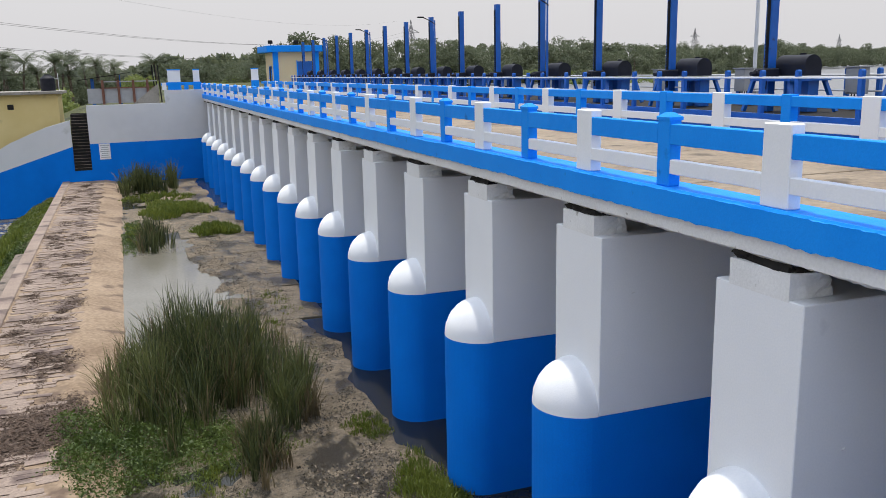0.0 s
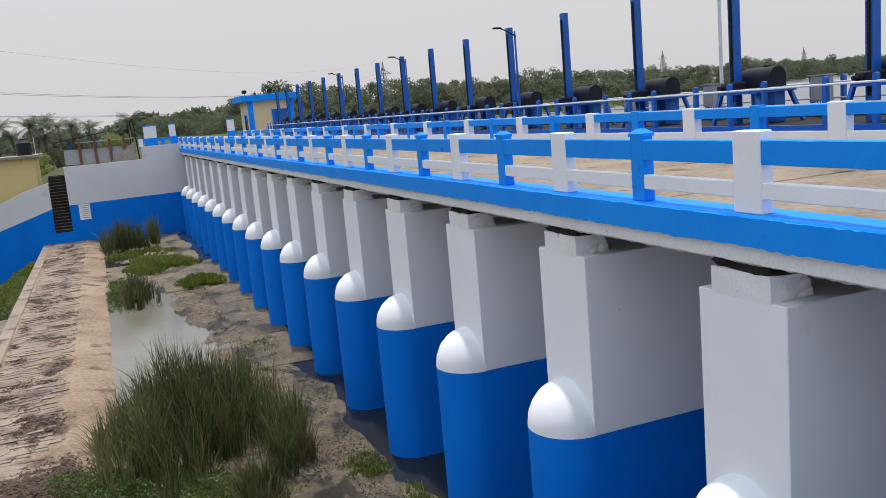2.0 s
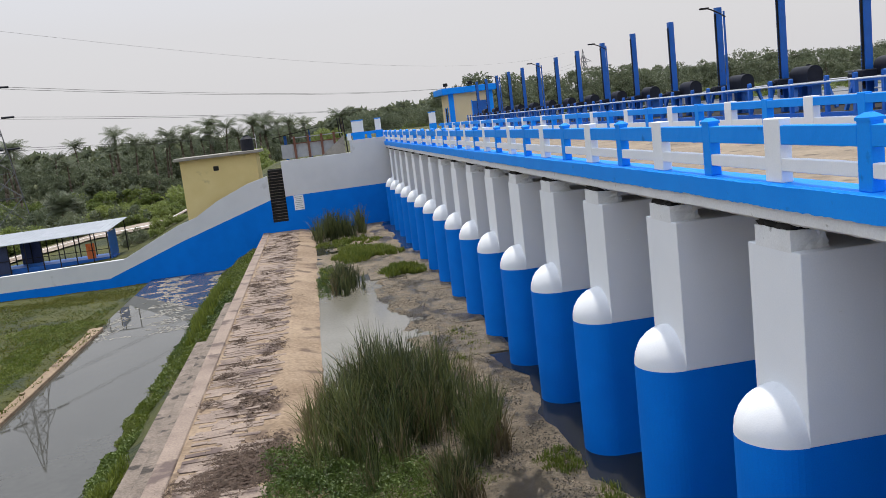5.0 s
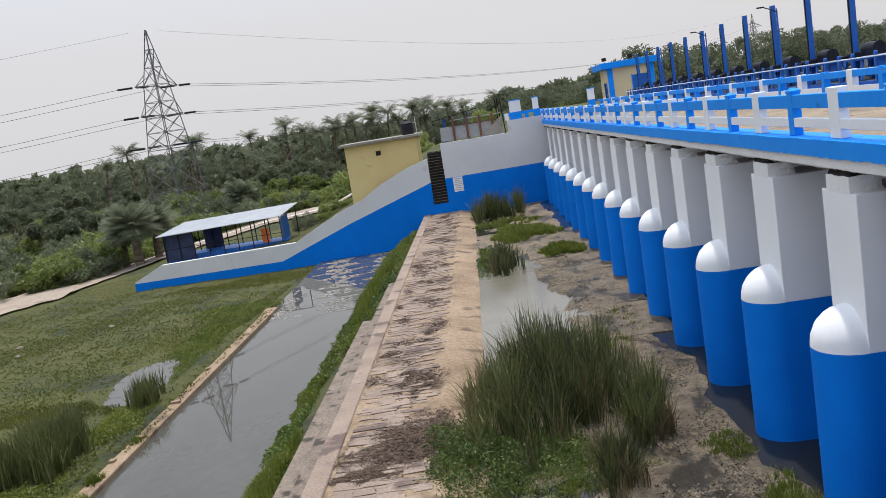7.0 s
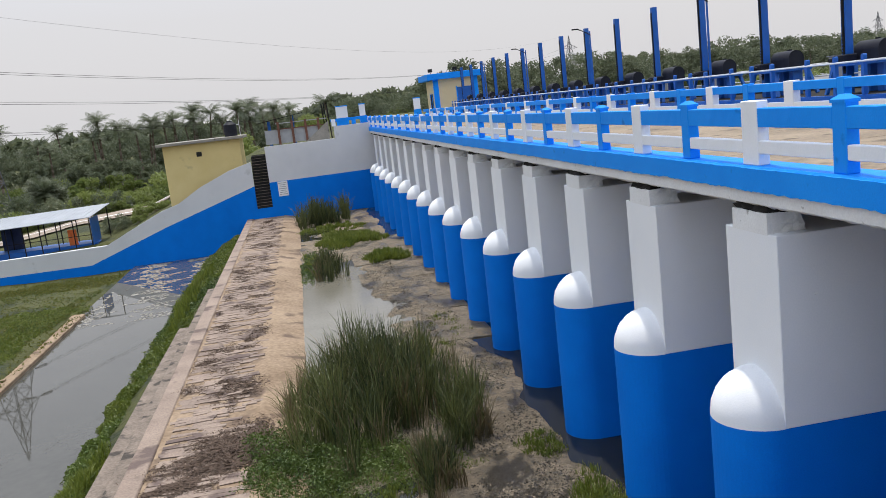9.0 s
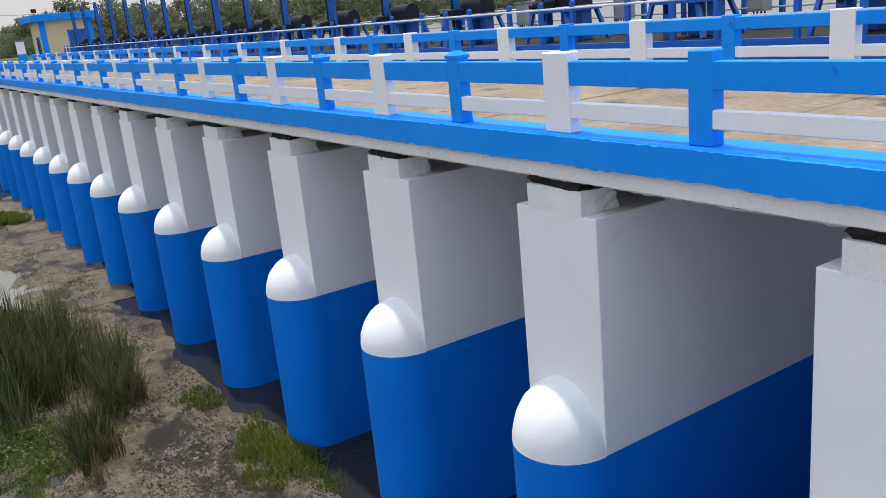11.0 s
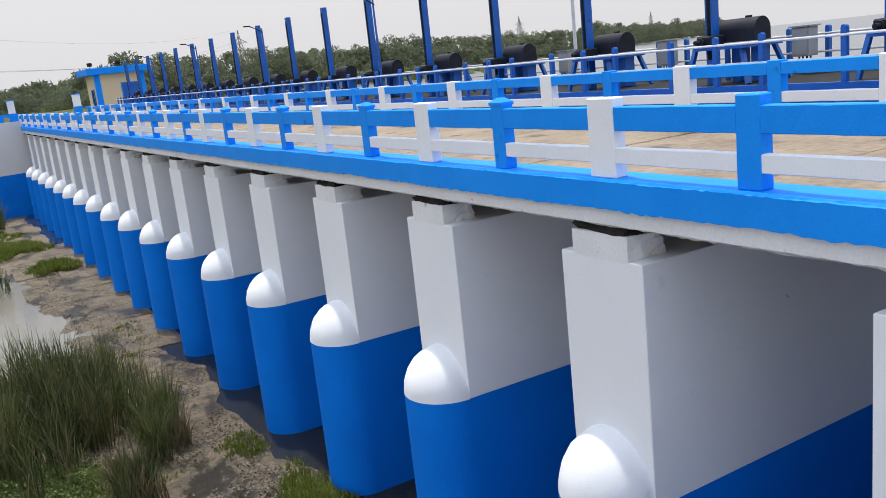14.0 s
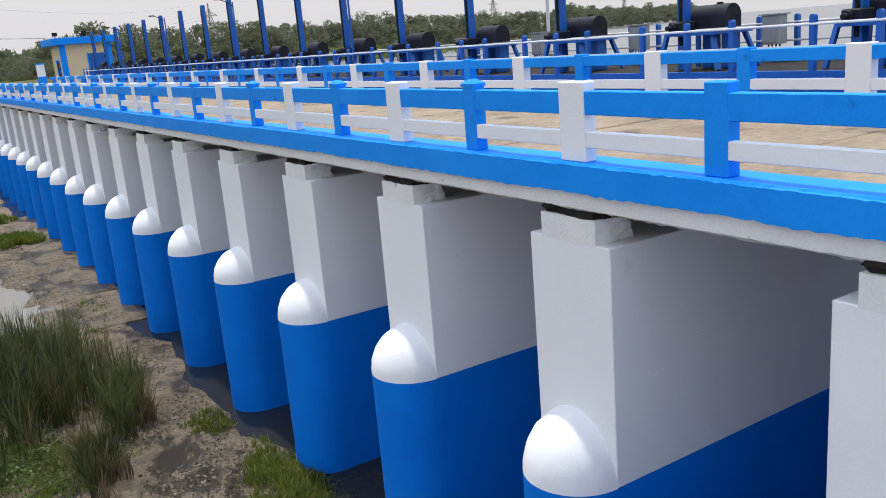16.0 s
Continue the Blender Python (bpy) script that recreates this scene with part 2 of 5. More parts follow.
def rod(bm, p, q, r0, r1=None, seg=8):
    p, q = Vector(p), Vector(q)
    r1 = r0 if r1 is None else r1
    d = (q - p).normalized()
    u = d.orthogonal().normalized()
    w = d.cross(u)
    ring = lambda c, r: [bm.verts.new(c + r * (math.cos(2 * math.pi * i / seg) * u + math.sin(2 * math.pi * i / seg) * w)) for i in range(seg)]
    a, b = ring(p, r0), ring(q, r1)
    for i in range(seg):
        bm.faces.new((a[i], a[(i + 1) % seg], b[(i + 1) % seg], b[i]))
    bm.faces.new(a[::-1])
    bm.faces.new(b)
    return bm


def bar(bm, p, q, w):
    return rod(bm, p, q, w * 0.7, None, 4)


def thing(name, loc, label, category, group="", kind=""):
    ob = new(name)
    ob.location = loc
    ob.empty_display_size = 0.2
    return tagged(ob, label, category, group, kind)


def mesh_of(bm, name, mat, smooth=False):
    me = bpy.data.meshes.new(name)
    bm.to_mesh(me)
    bm.free()
    me.materials.append(mat)
    if smooth:
        me.polygons.foreach_set("use_smooth", [True] * len(me.polygons))
    return me


def part(name, bm, mat, parent, label="", smooth=False):
    ob = new(name, mesh_of(bm, name, mat, smooth))
    ob.parent = parent
    return tagged(ob, label)


def share(name, me, parent, loc, rz=0.0):
    ob = new(name, me)
    ob.parent = parent
    ob.location = loc
    ob.rotation_euler = (0, 0, rz)
    return ob


def solid(name, bm, mat, label, category, kind="", smooth=False):
    return tagged(new(name, mesh_of(bm, name, mat, smooth)), label, category, "", kind)


def arrays(name, verts, faces, mat, smooth=False):
    me = bpy.data.meshes.new(name)
    verts = np.asarray(verts, dtype=np.float64)
    faces = np.asarray(faces, dtype=np.int64)
    me.from_pydata(verts.tolist(), [], faces.tolist())
    me.materials.append(mat)
    if smooth:
        me.polygons.foreach_set("use_smooth", [True] * len(me.polygons))
    return me


def sheet(name, xs, ys, height, mat, smooth=True):
    X, Y = np.meshgrid(xs, ys)
    Z = height(X, Y)
    nx, ny = len(xs), len(ys)
    i = (np.arange(ny - 1)[:, None] * nx + np.arange(nx - 1)[None, :]).ravel()
    return arrays(name, np.stack([X.ravel(), Y.ravel(), Z.ravel()], 1), np.stack([i, i + 1, i + nx + 1, i + nx], 1), mat, smooth)


def wobble(X, Y, s, seed):
    """Smooth waves of several lengths, -1 to 1."""
    r = np.random.RandomState(seed)
    out = np.zeros_like(X)
    for k in range(7):
        a = r.uniform(0, 2 * math.pi)
        f = s * 1.55 ** (k * 0.6)
        out += np.sin((X * math.cos(a) + Y * math.sin(a)) * f + r.uniform(0, 6.28)) / (1 + 0.45 * k)
    return out / 3.2


# ---- levels ----
PITCH, WIDTH = 4.0, 1.41          # pier spacing and thickness
BAND, SHOULDER = 3.22, 6.05        # top of the blue, top of the shaft
KERB, ROAD, RAIL = 7.01, 6.86, 7.9
WALL_Y = 67.6                     # far abutment
LAKE_Z, CHANNEL_Z = 4.5, -2.3


# ---- ground to the horizon ----
def land(X, Y):
    base = -2.0 + 0.12 * wobble(X, Y, 0.25, 3) + 0.05 * wobble(X, Y, 1.3, 4)
    base = base - 0.52 * np.clip((Y - 45) / 18, 0, 1) * np.clip((X + 46) / 6, 0, 1)
    base = base - 0.4 * np.exp(-((X + 24.3) / 1.6) ** 2 - ((Y - 34) / 4.5) ** 2)
    chan = (X > -20.9) & (X < -13.2) & (Y < WALL_Y + 1)
    z = np.where(chan, -2.9, base)
    under = (X >= -13.2) & (X < 9) & (Y < WALL_Y + 1) & (Y > -7)
    z = np.where(under, -1.0, z)
    # bank behind the abutment, falling westwards with the wing wall
    top = np.interp(X, [-60, -45, -35, -23.2, -10.4, 0, 12], [-1.9, -1.8, -1.0, -0.3, 4.6, 6.6, 6.6]) + 0.06 * np.clip(Y - 69, 0, 17) * np.clip((X + 45) / 15, 0, 1)
    fall = np.clip((Y - 92) / 60, 0, 1)
    bank = top * (1 - fall) + (-2.0) * fall
    z = np.where((Y >= WALL_Y + 1) & (X < 14), bank + 0.1 * wobble(X, Y, 0.3, 5), z)
    shore = np.interp(X, [9, 12, 30, 190, 388, 601, 1200, 4000], [70, 74, 170, 245, 397, 543, 900, 2800])
    z = np.where(X >= 9, np.where(Y < shore, 2.0, LAKE_Z + 0.8 + 0.3 * wobble(X, Y, 0.05, 7)), z)
    near = (Y <= -7) & (X < 9)
    return np.where(near, np.where(X > -13, 6.8, -2.0), z)


gx = np.concatenate([[-4500, -2500, -1200, -600, -350, -220, -160], np.arange(-120, 16, 0.8), [18, 22, 30, 45, 70, 110, 160, 220, 300, 420, 600, 900, 1500, 2500, 4500]])
gy = np.concatenate([[-4500, -1500, -500, -150, -60, -20], np.arange(-7.6, 130, 1.2), [140, 155, 175, 200, 240, 300, 380, 500, 700, 1000, 1600, 2600, 4500]])
tagged(new("ground", sheet("ground", gx, gy, land, MEADOW)), "low green meadow and scrub land reaching the horizon", "ground", "", "structure")

bm = bmesh.new()
box(bm, 8.6, 4500, -4500, 4500, LAKE_Z - 0.02, LAKE_Z)
solid("lake_water", bm, LAKE, "wide pale reservoir held back by the gates", "water", "structure")
bm = bmesh.new()
box(bm, -21.3, -12.6, -60, WALL_Y, CHANNEL_Z - 0.02, CHANNEL_Z)
solid("channel_water", bm, CHANNEL, "still grey water in the tail channel", "water", "structure")

# ---- stilling basin ----
def bed(X, Y):
    left = np.clip((-3.5 - X + 0.5 * wobble(X, Y, 0.7, 15)) / 1.0, 0, 1) * np.clip((Y - 17) / 5, 0, 1) * (1 - 0.8 * np.clip((Y - 37) / 5, 0, 1))
    return 0.045 * wobble(X, Y, 0.5, 11) + 0.02 * wobble(X, Y, 2.2, 12) + 0.012 * wobble(X, Y, 7.0, 13) - 0.1 * left + 0.03 - 0.11 * np.clip((X + 1.25 + 0.55 * wobble(X, Y, 0.8, 14)) / 0.7, 0, 1) + 0.09 * np.exp(-((X + 1.9) / 1.1) ** 2 - ((Y - 8.2) / 2.2) ** 2)


tagged(new("apron_floor", sheet("apron_floor", np.arange(-7.4, 9.01, 0.15), np.arange(-6.0, WALL_Y + 0.21, 0.15), bed, BED)), "muddy concrete basin floor with silt and puddles", "floor", "", "structure")
bm = bmesh.new()
box(bm, -7.3, 9, -6, WALL_Y, -0.5, 0.0)
solid("pool_water", bm, POOL, "shallow puddles on the basin floor", "water", "structure")


bm = bmesh.new()
box(bm, -7.3, -2.6, 16, 40, -0.3, 0.006)
solid("silty_pool", bm, SILTY, "shallow pale grey silty pool on the basin floor", "water", "structure")


def sill_top(X, Y):
    up = np.clip((-7.0 - X) / 1.3, 0, 1)
    return -0.02 + 0.36 * up ** 0.8 + 0.02 * wobble(X, Y, 1.5, 21) - np.where((X < -8.4) & (X > -10.95), 0.035, 0)


tagged(new("end_sill", sheet("end_sill", np.arange(-11.4, -6.79, 0.1), np.arange(-6.0, WALL_Y + 0.3, 0.3), sill_top, SILL)), "long weathered tan concrete end sill with worn stone paving", "sill", "", "structure")
bm = bmesh.new()
box(bm, -11.5, -10.95, -6, WALL_Y, -2.6, 0.375, 0.03)
solid("sill_edge", bm, PAVE, "worn tan concrete edge of the sill", "sill", "structure")
bm = bmesh.new()
box(bm, -12.15, -11.5, -6, 40, -2.6, -0.12, 0.03)
box(bm, -13.0, -12.15, -6, 34, -2.6, -0.7, 0.03)
solid("stone_step", bm, STONE, "rough grey stone steps below the sill", "step", "structure")


def bank(X, Y):
    t = np.clip((-11.5 - X) / 4.5, 0, 1)
    return -0.35 * (1 - t) - 2.85 * t + 0.16 * wobble(X, Y, 0.8, 31)


tagged(new("grass_bank", sheet("grass_bank", np.arange(-16.4, -11.49, 0.2), np.arange(-6, WALL_Y + 0.3, 0.3), bank, MEADOW)), "grassy bank between sill and channel", "bank", "", "structure")
bm = bmesh.new()
box(bm, -21.7, -20.9, -6, 48.6, -3, -2.12, 0.03)
solid("channel_kerb", bm, SILL, "tan concrete kerb along the channel", "kerb", "structure")

# ---- near abutment, where the camera stands: unseen, added to bounce light onto piers ----
bounce_wall = thing("wall_near", (0, 0, 0), "unseen white over blue near abutment wall, added to bounce light", "wall", "", "structure")
part("blue_wall", box(bmesh.new(), -13.2, 9.4, -7.3, -6.3, -2.8, 3.3), BLUE, bounce_wall, "blue painted abutment wall")
part("white_wall", box(bmesh.new(), -13.2, -0.15, -7.3, -6.3, 3.3, 6.87), WHITE, bounce_wall, "white painted abutment wall")
part("white_wall", box(bmesh.new(), -0.15, 9.4, -7.3, -6.3, 3.3, 6.3), WHITE, bounce_wall)
part("landing", box(bmesh.new(), -13.2, -0.16, -30, -7.3, 6.6, 6.89), CONCRETE, bounce_wall, "unseen worn tan concrete landing, added behind the camera")

# ---- piers ----
R = WIDTH / 2


def lumpy(bm, amount, seed, keep=lambda co: False):
    """Uneven cast faces: small random shifts of the vertices."""
    r = random.Random(seed)
    for v in bm.verts:
        if not keep(v.co):
            v.co += Vector((r.uniform(-1, 1), r.uniform(-1, 1), r.uniform(-1, 1))) * amount
    return bm


def build_pier(band, seed, dome=1.06):
    pier = thing("pier", (0, 0, 0), "white and blue painted concrete pier with rounded nose", "pier", "piers under the deck")
    nose = [(-R * math.cos(a), R + R * math.sin(a)) for a in np.linspace(-math.pi / 2, math.pi / 2, 25)]
    bm = prism(bmesh.new(), nose + [(9.6, WIDTH), (9.6, 0)], lambda u, v, s: (u, v, -0.4 if s == 0 else band))
    part("base", bm, BLUE, pier, "blue painted base")
    part("shaft", box(bmesh.new(), 0, 9.6, 0, WIDTH, band, SHOULDER, 0.012), WHITE, pier)
    bm = bmesh.new()
    rings = []
    for j in range(13):
        e = math.pi / 2 * j / 12
        rings.append([bm.verts.new((-R * math.cos(a) * math.cos(e), R + R * math.sin(a) * math.cos(e), band + R * dome * math.sin(e))) for a in np.linspace(-math.pi / 2, math.pi / 2, 25)])
    for p, q in zip(rings, rings[1:]):
        for i in range(24):
            bm.faces.new((p[i + 1], p[i], q[i], q[i + 1]))
    bmesh.ops.remove_doubles(bm, verts=bm.verts, dist=1e-4)
    lumpy(bm, 0.006, seed, lambda co: co.x > -0.02 or co.z < band + 0.01)
    bmesh.ops.recalc_face_normals(bm, faces=bm.faces)
    part("nose_cap", bm, WHITE, pier, "", True)
    # bearing block: sharp painted face, crumbled top and inner end
    bm = box(bmesh.new(), -0.003, 0.6, 0.22, 1.17, SHOULDER - 0.02, 6.34)
    bmesh.ops.subdivide_edges(bm, edges=bm.edges[:], cuts=5, use_grid_fill=True)
    lumpy(bm, 0.02, seed + 1, lambda co: co.x < 0.12 or co.z < SHOULDER)
    for v in bm.verts:
        if v.co.x > 0.45 and v.co.z > SHOULDER:
            v.co.x -= 0.09 * ((v.co.z - SHOULDER) / 0.3) ** 2 + 0.05 * abs(v.co.y - 0.7)
    part("bearing_block", bm, OLDWHITE, pier, "whitewashed bearing block with crumbled edges")
    # mortar pad; its near-black colour also gives the shade of the hollow
    bm = box(bmesh.new(), 0.03, 0.62, 0.27, 1.12, 6.33, 6.6)
    bmesh.ops.subdivide_edges(bm, edges=bm.edges[:], cuts=4, use_grid_fill=True)
    lumpy(bm, 0.045, seed + 2)
    part("bearing_pad", bm, DARK, pier, "crumbling mortar pad, blackened for the hollow under the deck")
    # small trowel marks and chips left in the paint of the side
    r = random.Random(seed + 3)
    for j in range(4):
        x, z, w = r.uniform(0.3, 3.2), r.uniform(band + 0.4, SHOULDER - 0.6), r.uniform(0.02, 0.045)
        bm = bmesh.new()
        bmesh.ops.create_icosphere(bm, subdivisions=2, radius=1.0, matrix=Matrix.Translation((x, 0.002, z)) @ Euler((0, r.uniform(-0.4, 0.6), 0)).to_matrix().to_4x4() @ Matrix.Diagonal((w, 0.012, w * 0.3, 1)))
        lumpy(bm, 0.004, seed + 4 + j)
        part("chip", bm, OLDWHITE, pier, "small trowel mark in the paint")
    return pier


high = build_pier(3.255, 200)
high.location = (0, PITCH, 0)
other = build_pier(3.24, 230)
other.location = (0, PITCH * 2, 0)
low = build_pier(3.06, 260, 1.18)
for k in range(3, 17):
    copy_thing(high if k % 2 else other, pose(0, PITCH * k, 0))
copy_thing(low, pose(0, -PITCH - 0.1, 0))

# ---- deck ----
deck = thing("bridge_deck", (0, 0, 0), "concrete road bridge deck with blue painted edge", "bridge", "", "structure")
Y0, Y1 = -30.0, WALL_Y + 6
run = lambda prof: prism(bmesh.new(), prof, lambda u, v, s: (u, Y0 if s == 0 else Y1, v))
def ragged(profile, wander, seed, y0=-8.0, y1=WALL_Y + 6, step=0.07):
    """A long cast member whose corners wander a little along its length; wander gives the amount at each corner."""
    r = np.random.RandomState(seed)
    ys = np.concatenate([[Y0], np.arange(y0, 30, step), np.arange(30, y1, step * 4), [y1]])
    m = len(profile)
    P = np.zeros((len(ys), m, 3))
    for k, ((u, v), w) in enumerate(zip(profile, wander)):
        drift = np.interp(ys, np.arange(-30, y1 + 2, 0.6), r.normal(0, 0.5, len(np.arange(-30, y1 + 2, 0.6))))
        P[:, k, 0], P[:, k, 1], P[:, k, 2] = u + 0.3 * w * drift, ys, v + w * (drift + r.normal(0, 0.45, len(ys)))
    i = np.arange(len(ys) - 1)[:, None] * m
    f = np.concatenate([np.stack([i[:, 0] + k, i[:, 0] + (k + 1) % m, i[:, 0] + m + (k + 1) % m, i[:, 0] + m + k], 1) for k in range(m)])
    me = arrays("run", P.reshape(-1, 3), f, OLDWHITE)
    bm = bmesh.new()
    bm.from_mesh(me)
    bmesh.ops.recalc_face_normals(bm, faces=bm.faces)
    return bm


# soffit takes the darker concrete to carry the shade of the recess
part("slab", run([(0.3, 6.667), (0.3, 6.6), (5.6, 6.6), (5.6, 6.667)]), RAWCON, deck, "concrete soffit, colour darkened for recess shade")
part("fascia", ragged([(-0.05, 6.667), (-0.04, 6.47), (0.1, 6.405), (0.3, 6.41), (0.3, 6.667)], (0, 0.006, 0.014, 0.012, 0), 301), OLDWHITE, deck, "white-washed slab edge with ragged lower arris")
part("fascia", run([(5.6, 6.41), (6.1, 6.45), (6.1, 6.667), (5.6, 6.667)]), OLDWHITE, deck, "white-washed slab edge")
part("edge_beam", ragged([(-0.12, 6.665), (0.4, 6.668), (0.4, KERB), (-0.085, KERB), (-0.1, KERB - 0.025), (-0.12, KERB - 0.03)], (0.012, 0, 0, 0.003, 0.008, 0.008), 302), RAILBLUE, deck, "blue painted edge beam with a rough trowelled lip")
part("edge_beam", run([(5.46, 6.67), (6.1, 6.67), (6.1, KERB), (5.46, KERB)]), RAILBLUE, deck, "blue painted edge beam")
part("carriageway", run([(0.4, 6.668), (5.46, 6.668), (5.46, 6.8), (0.4, 6.8)]), RAWCON, deck, "dark joint filling under the road slabs")
slab_mesh = []
for x0, x1 in ((0.41, 2.84), (2.87, 5.45)):
    bm = bmesh.new()
    box(bm, x0, x1, 0.02, 3.98, 6.79, ROAD, 0.012)
    slab_mesh.append(mesh_of(bm, "road_slab", CONCRETE))
for i in range(-7, 18):
    for me in slab_mesh:
        share("road_slab", me, deck, (0, 4 * i - 0.6, random.uniform(-0.006, 0.006)))


def post_mesh(w, d, h, cap, mat, name):
    bm = bmesh.new()
    box(bm, 0, d, -w / 2, w / 2, 0, h, 0.012)
    if cap:
        base = [(-0.012, -w / 2 - 0.012), (d + 0.012, -w / 2 - 0.012), (d + 0.012, w / 2 + 0.012), (-0.012, w / 2 + 0.012)]
        tip = [(d * 0.3, -w * 0.18), (d * 0.7, -w * 0.18), (d * 0.7, w * 0.18), (d * 0.3, w * 0.18)]
        rows = [[bm.verts.new((x, y, z)) for x, y in q] for q, z in ((base, h - 0.02), (base, h + 0.02), (tip, h + 0.075))]
        for lo, hi in zip(rows, rows[1:]):
            for i in range(4):
                bm.faces.new((lo[i], lo[(i + 1) % 4], hi[(i + 1) % 4], hi[i]))
        bm.faces.new(rows[2])
        bm.faces.new(rows[0][::-1])
    return mesh_of(bm, name, mat)


def beam_mesh(d, l, h, mat, name, seed):
    """A cast rail with slightly uneven faces."""
    bm = bmesh.new()
    box(bm, 0, d, 0, l, 0, h)
    bmesh.ops.subdivide_edges(bm, edges=[e for e in bm.edges if abs(e.verts[0].co.y - e.verts[1].co.y) > 1], cuts=9)
    r = random.Random(seed)
    for v in bm.verts:
        if 0.01 < v.co.y < l - 0.01:
            v.co.z += r.uniform(-0.003, 0.003)
            v.co.x += r.uniform(-0.003, 0.003)
    bmesh.ops.bevel(bm, geom=[e for e in bm.edges if e.calc_face_angle(0) > 1.0], offset=0.01, segments=1, affect="EDGES")
    return mesh_of(bm, name, mat)


def railing(x, label, parts, low_z, low_h, top_z, top_h, caps):
    rail = thing("railing", (x, 0, KERB), label, "railing", "deck railings")
    w, b, d, h = parts
    white_post = post_mesh(w, d, h, False, WHITE, "post")
    blue_post = post_mesh(b, d, h - 0.04 * caps, caps, RAILBLUE, "post")
    plain_post = post_mesh(b + 0.02, d, h, False, RAILBLUE, "post")
    tops = [beam_mesh(d * 0.7, 2 - (w + b) / 2, top_h, RAILBLUE, "top_rail", i) for i in range(3)]
    lows = [beam_mesh(d * 0.62, 2 - (w + b) / 2, low_h, WHITE, "lower_rail", i + 5) for i in range(3)]
    for i in range(-8, 17 + 1):
        y = 0.5 + 4 * i
        if y > Y1 - 3:
            break
        share("post", white_post, rail, (0, y, 0))
        share("post", plain_post if i == -1 else blue_post, rail, (0, y + 2, 0))
        for s, dy in ((0, w / 2), (1, 2 + b / 2)):
            k = random.randrange(3)
            share("top_rail", tops[k], rail, (0.006, y + dy, top_z))
            share("lower_rail", lows[k], rail, (0.008, y + dy, low_z))
    return rail


railing(-0.04, "blue and white concrete railing along the downstream kerb", (0.42, 0.26, 0.18, RAIL - KERB), 0.165, 0.18, 0.53, 0.26, True)
railing(5.5, "blue and white concrete railing along the upstream kerb", (0.40, 0.26, 0.2, 0.92), 0.24, 0.17, 0.685, 0.2, False)
# low white upstand below the second railing
part("upstand", prism(bmesh.new(), [(5.52, 7.008), (5.68, 7.008), (5.68, 7.16), (5.52, 7.16)], lambda u, v, s: (u, Y0 if s == 0 else WALL_Y + 2, v)), WHITE, deck, "white painted upstand")

# ---- hoist platform ----
plat = thing("hoist_platform", (0, 0, 0), "long steel hoist platform beside the road", "platform", "", "structure")
H0, H1 = -26.0, 67.0
prun = lambda prof: prism(bmesh.new(), prof, lambda u, v, s: (u, H0 if s == 0 else H1, v))
part("girder", prun([(7.2, 6.9), (7.32, 6.9), (7.32, 7.4), (7.2, 7.4)]), STEELBLUE, plat, "blue steel girder")
# lake-side girder raised and darkened as a backdrop for the gate shade
part("girder", prun([(10.4, 6.9), (10.52, 6.9), (10.52, 7.62), (10.4, 7.62)]), DARK, plat, "steel girder, raised and darkened for the gate shade")
part("walkway", prun([(7.32, 7.3), (10.4, 7.3), (10.4, 7.37), (7.32, 7.37)]), DARK, plat, "dark steel walkway plate")
part("pier_beam", prun([(7.34, 6.05), (10.38, 6.05), (10.38, 6.88), (7.34, 6.88)]), RAWCON, plat, "dark bare concrete beam")

bm = bmesh.new()
box(bm, -0.05, 0.05, -0.05, 0.05, 0, 0.92)
rod(bm, (-0.05, 0, 0.92), (0.05, 0, 0.92), 0.05, None, 12)
guard_post = mesh_of(bm, "post", STEELBLUE)
def pipe_railing(x, spots, reach):
    guard = thing("pipe_railing", (x, 0, 7.4), "blue posts with two silver pipes along the hoist platform", "railing", "pipe railings")
    for i in range(-6, reach):
        for y in spots:
            share("post", guard_post, guard, (0, 4 * i + y, 0))
    for z in (0.42, 0.8):
        part("pipe", rod(bmesh.new(), (-0.04, H0, z), (-0.04, H1, z), 0.024, None, 8), GALV, guard, "silver steel pipe")


pipe_railing(7.25, (0.1, 1.2, 2.4), 17)
pipe_railing(10.46, (0.93, 1.9), 17)


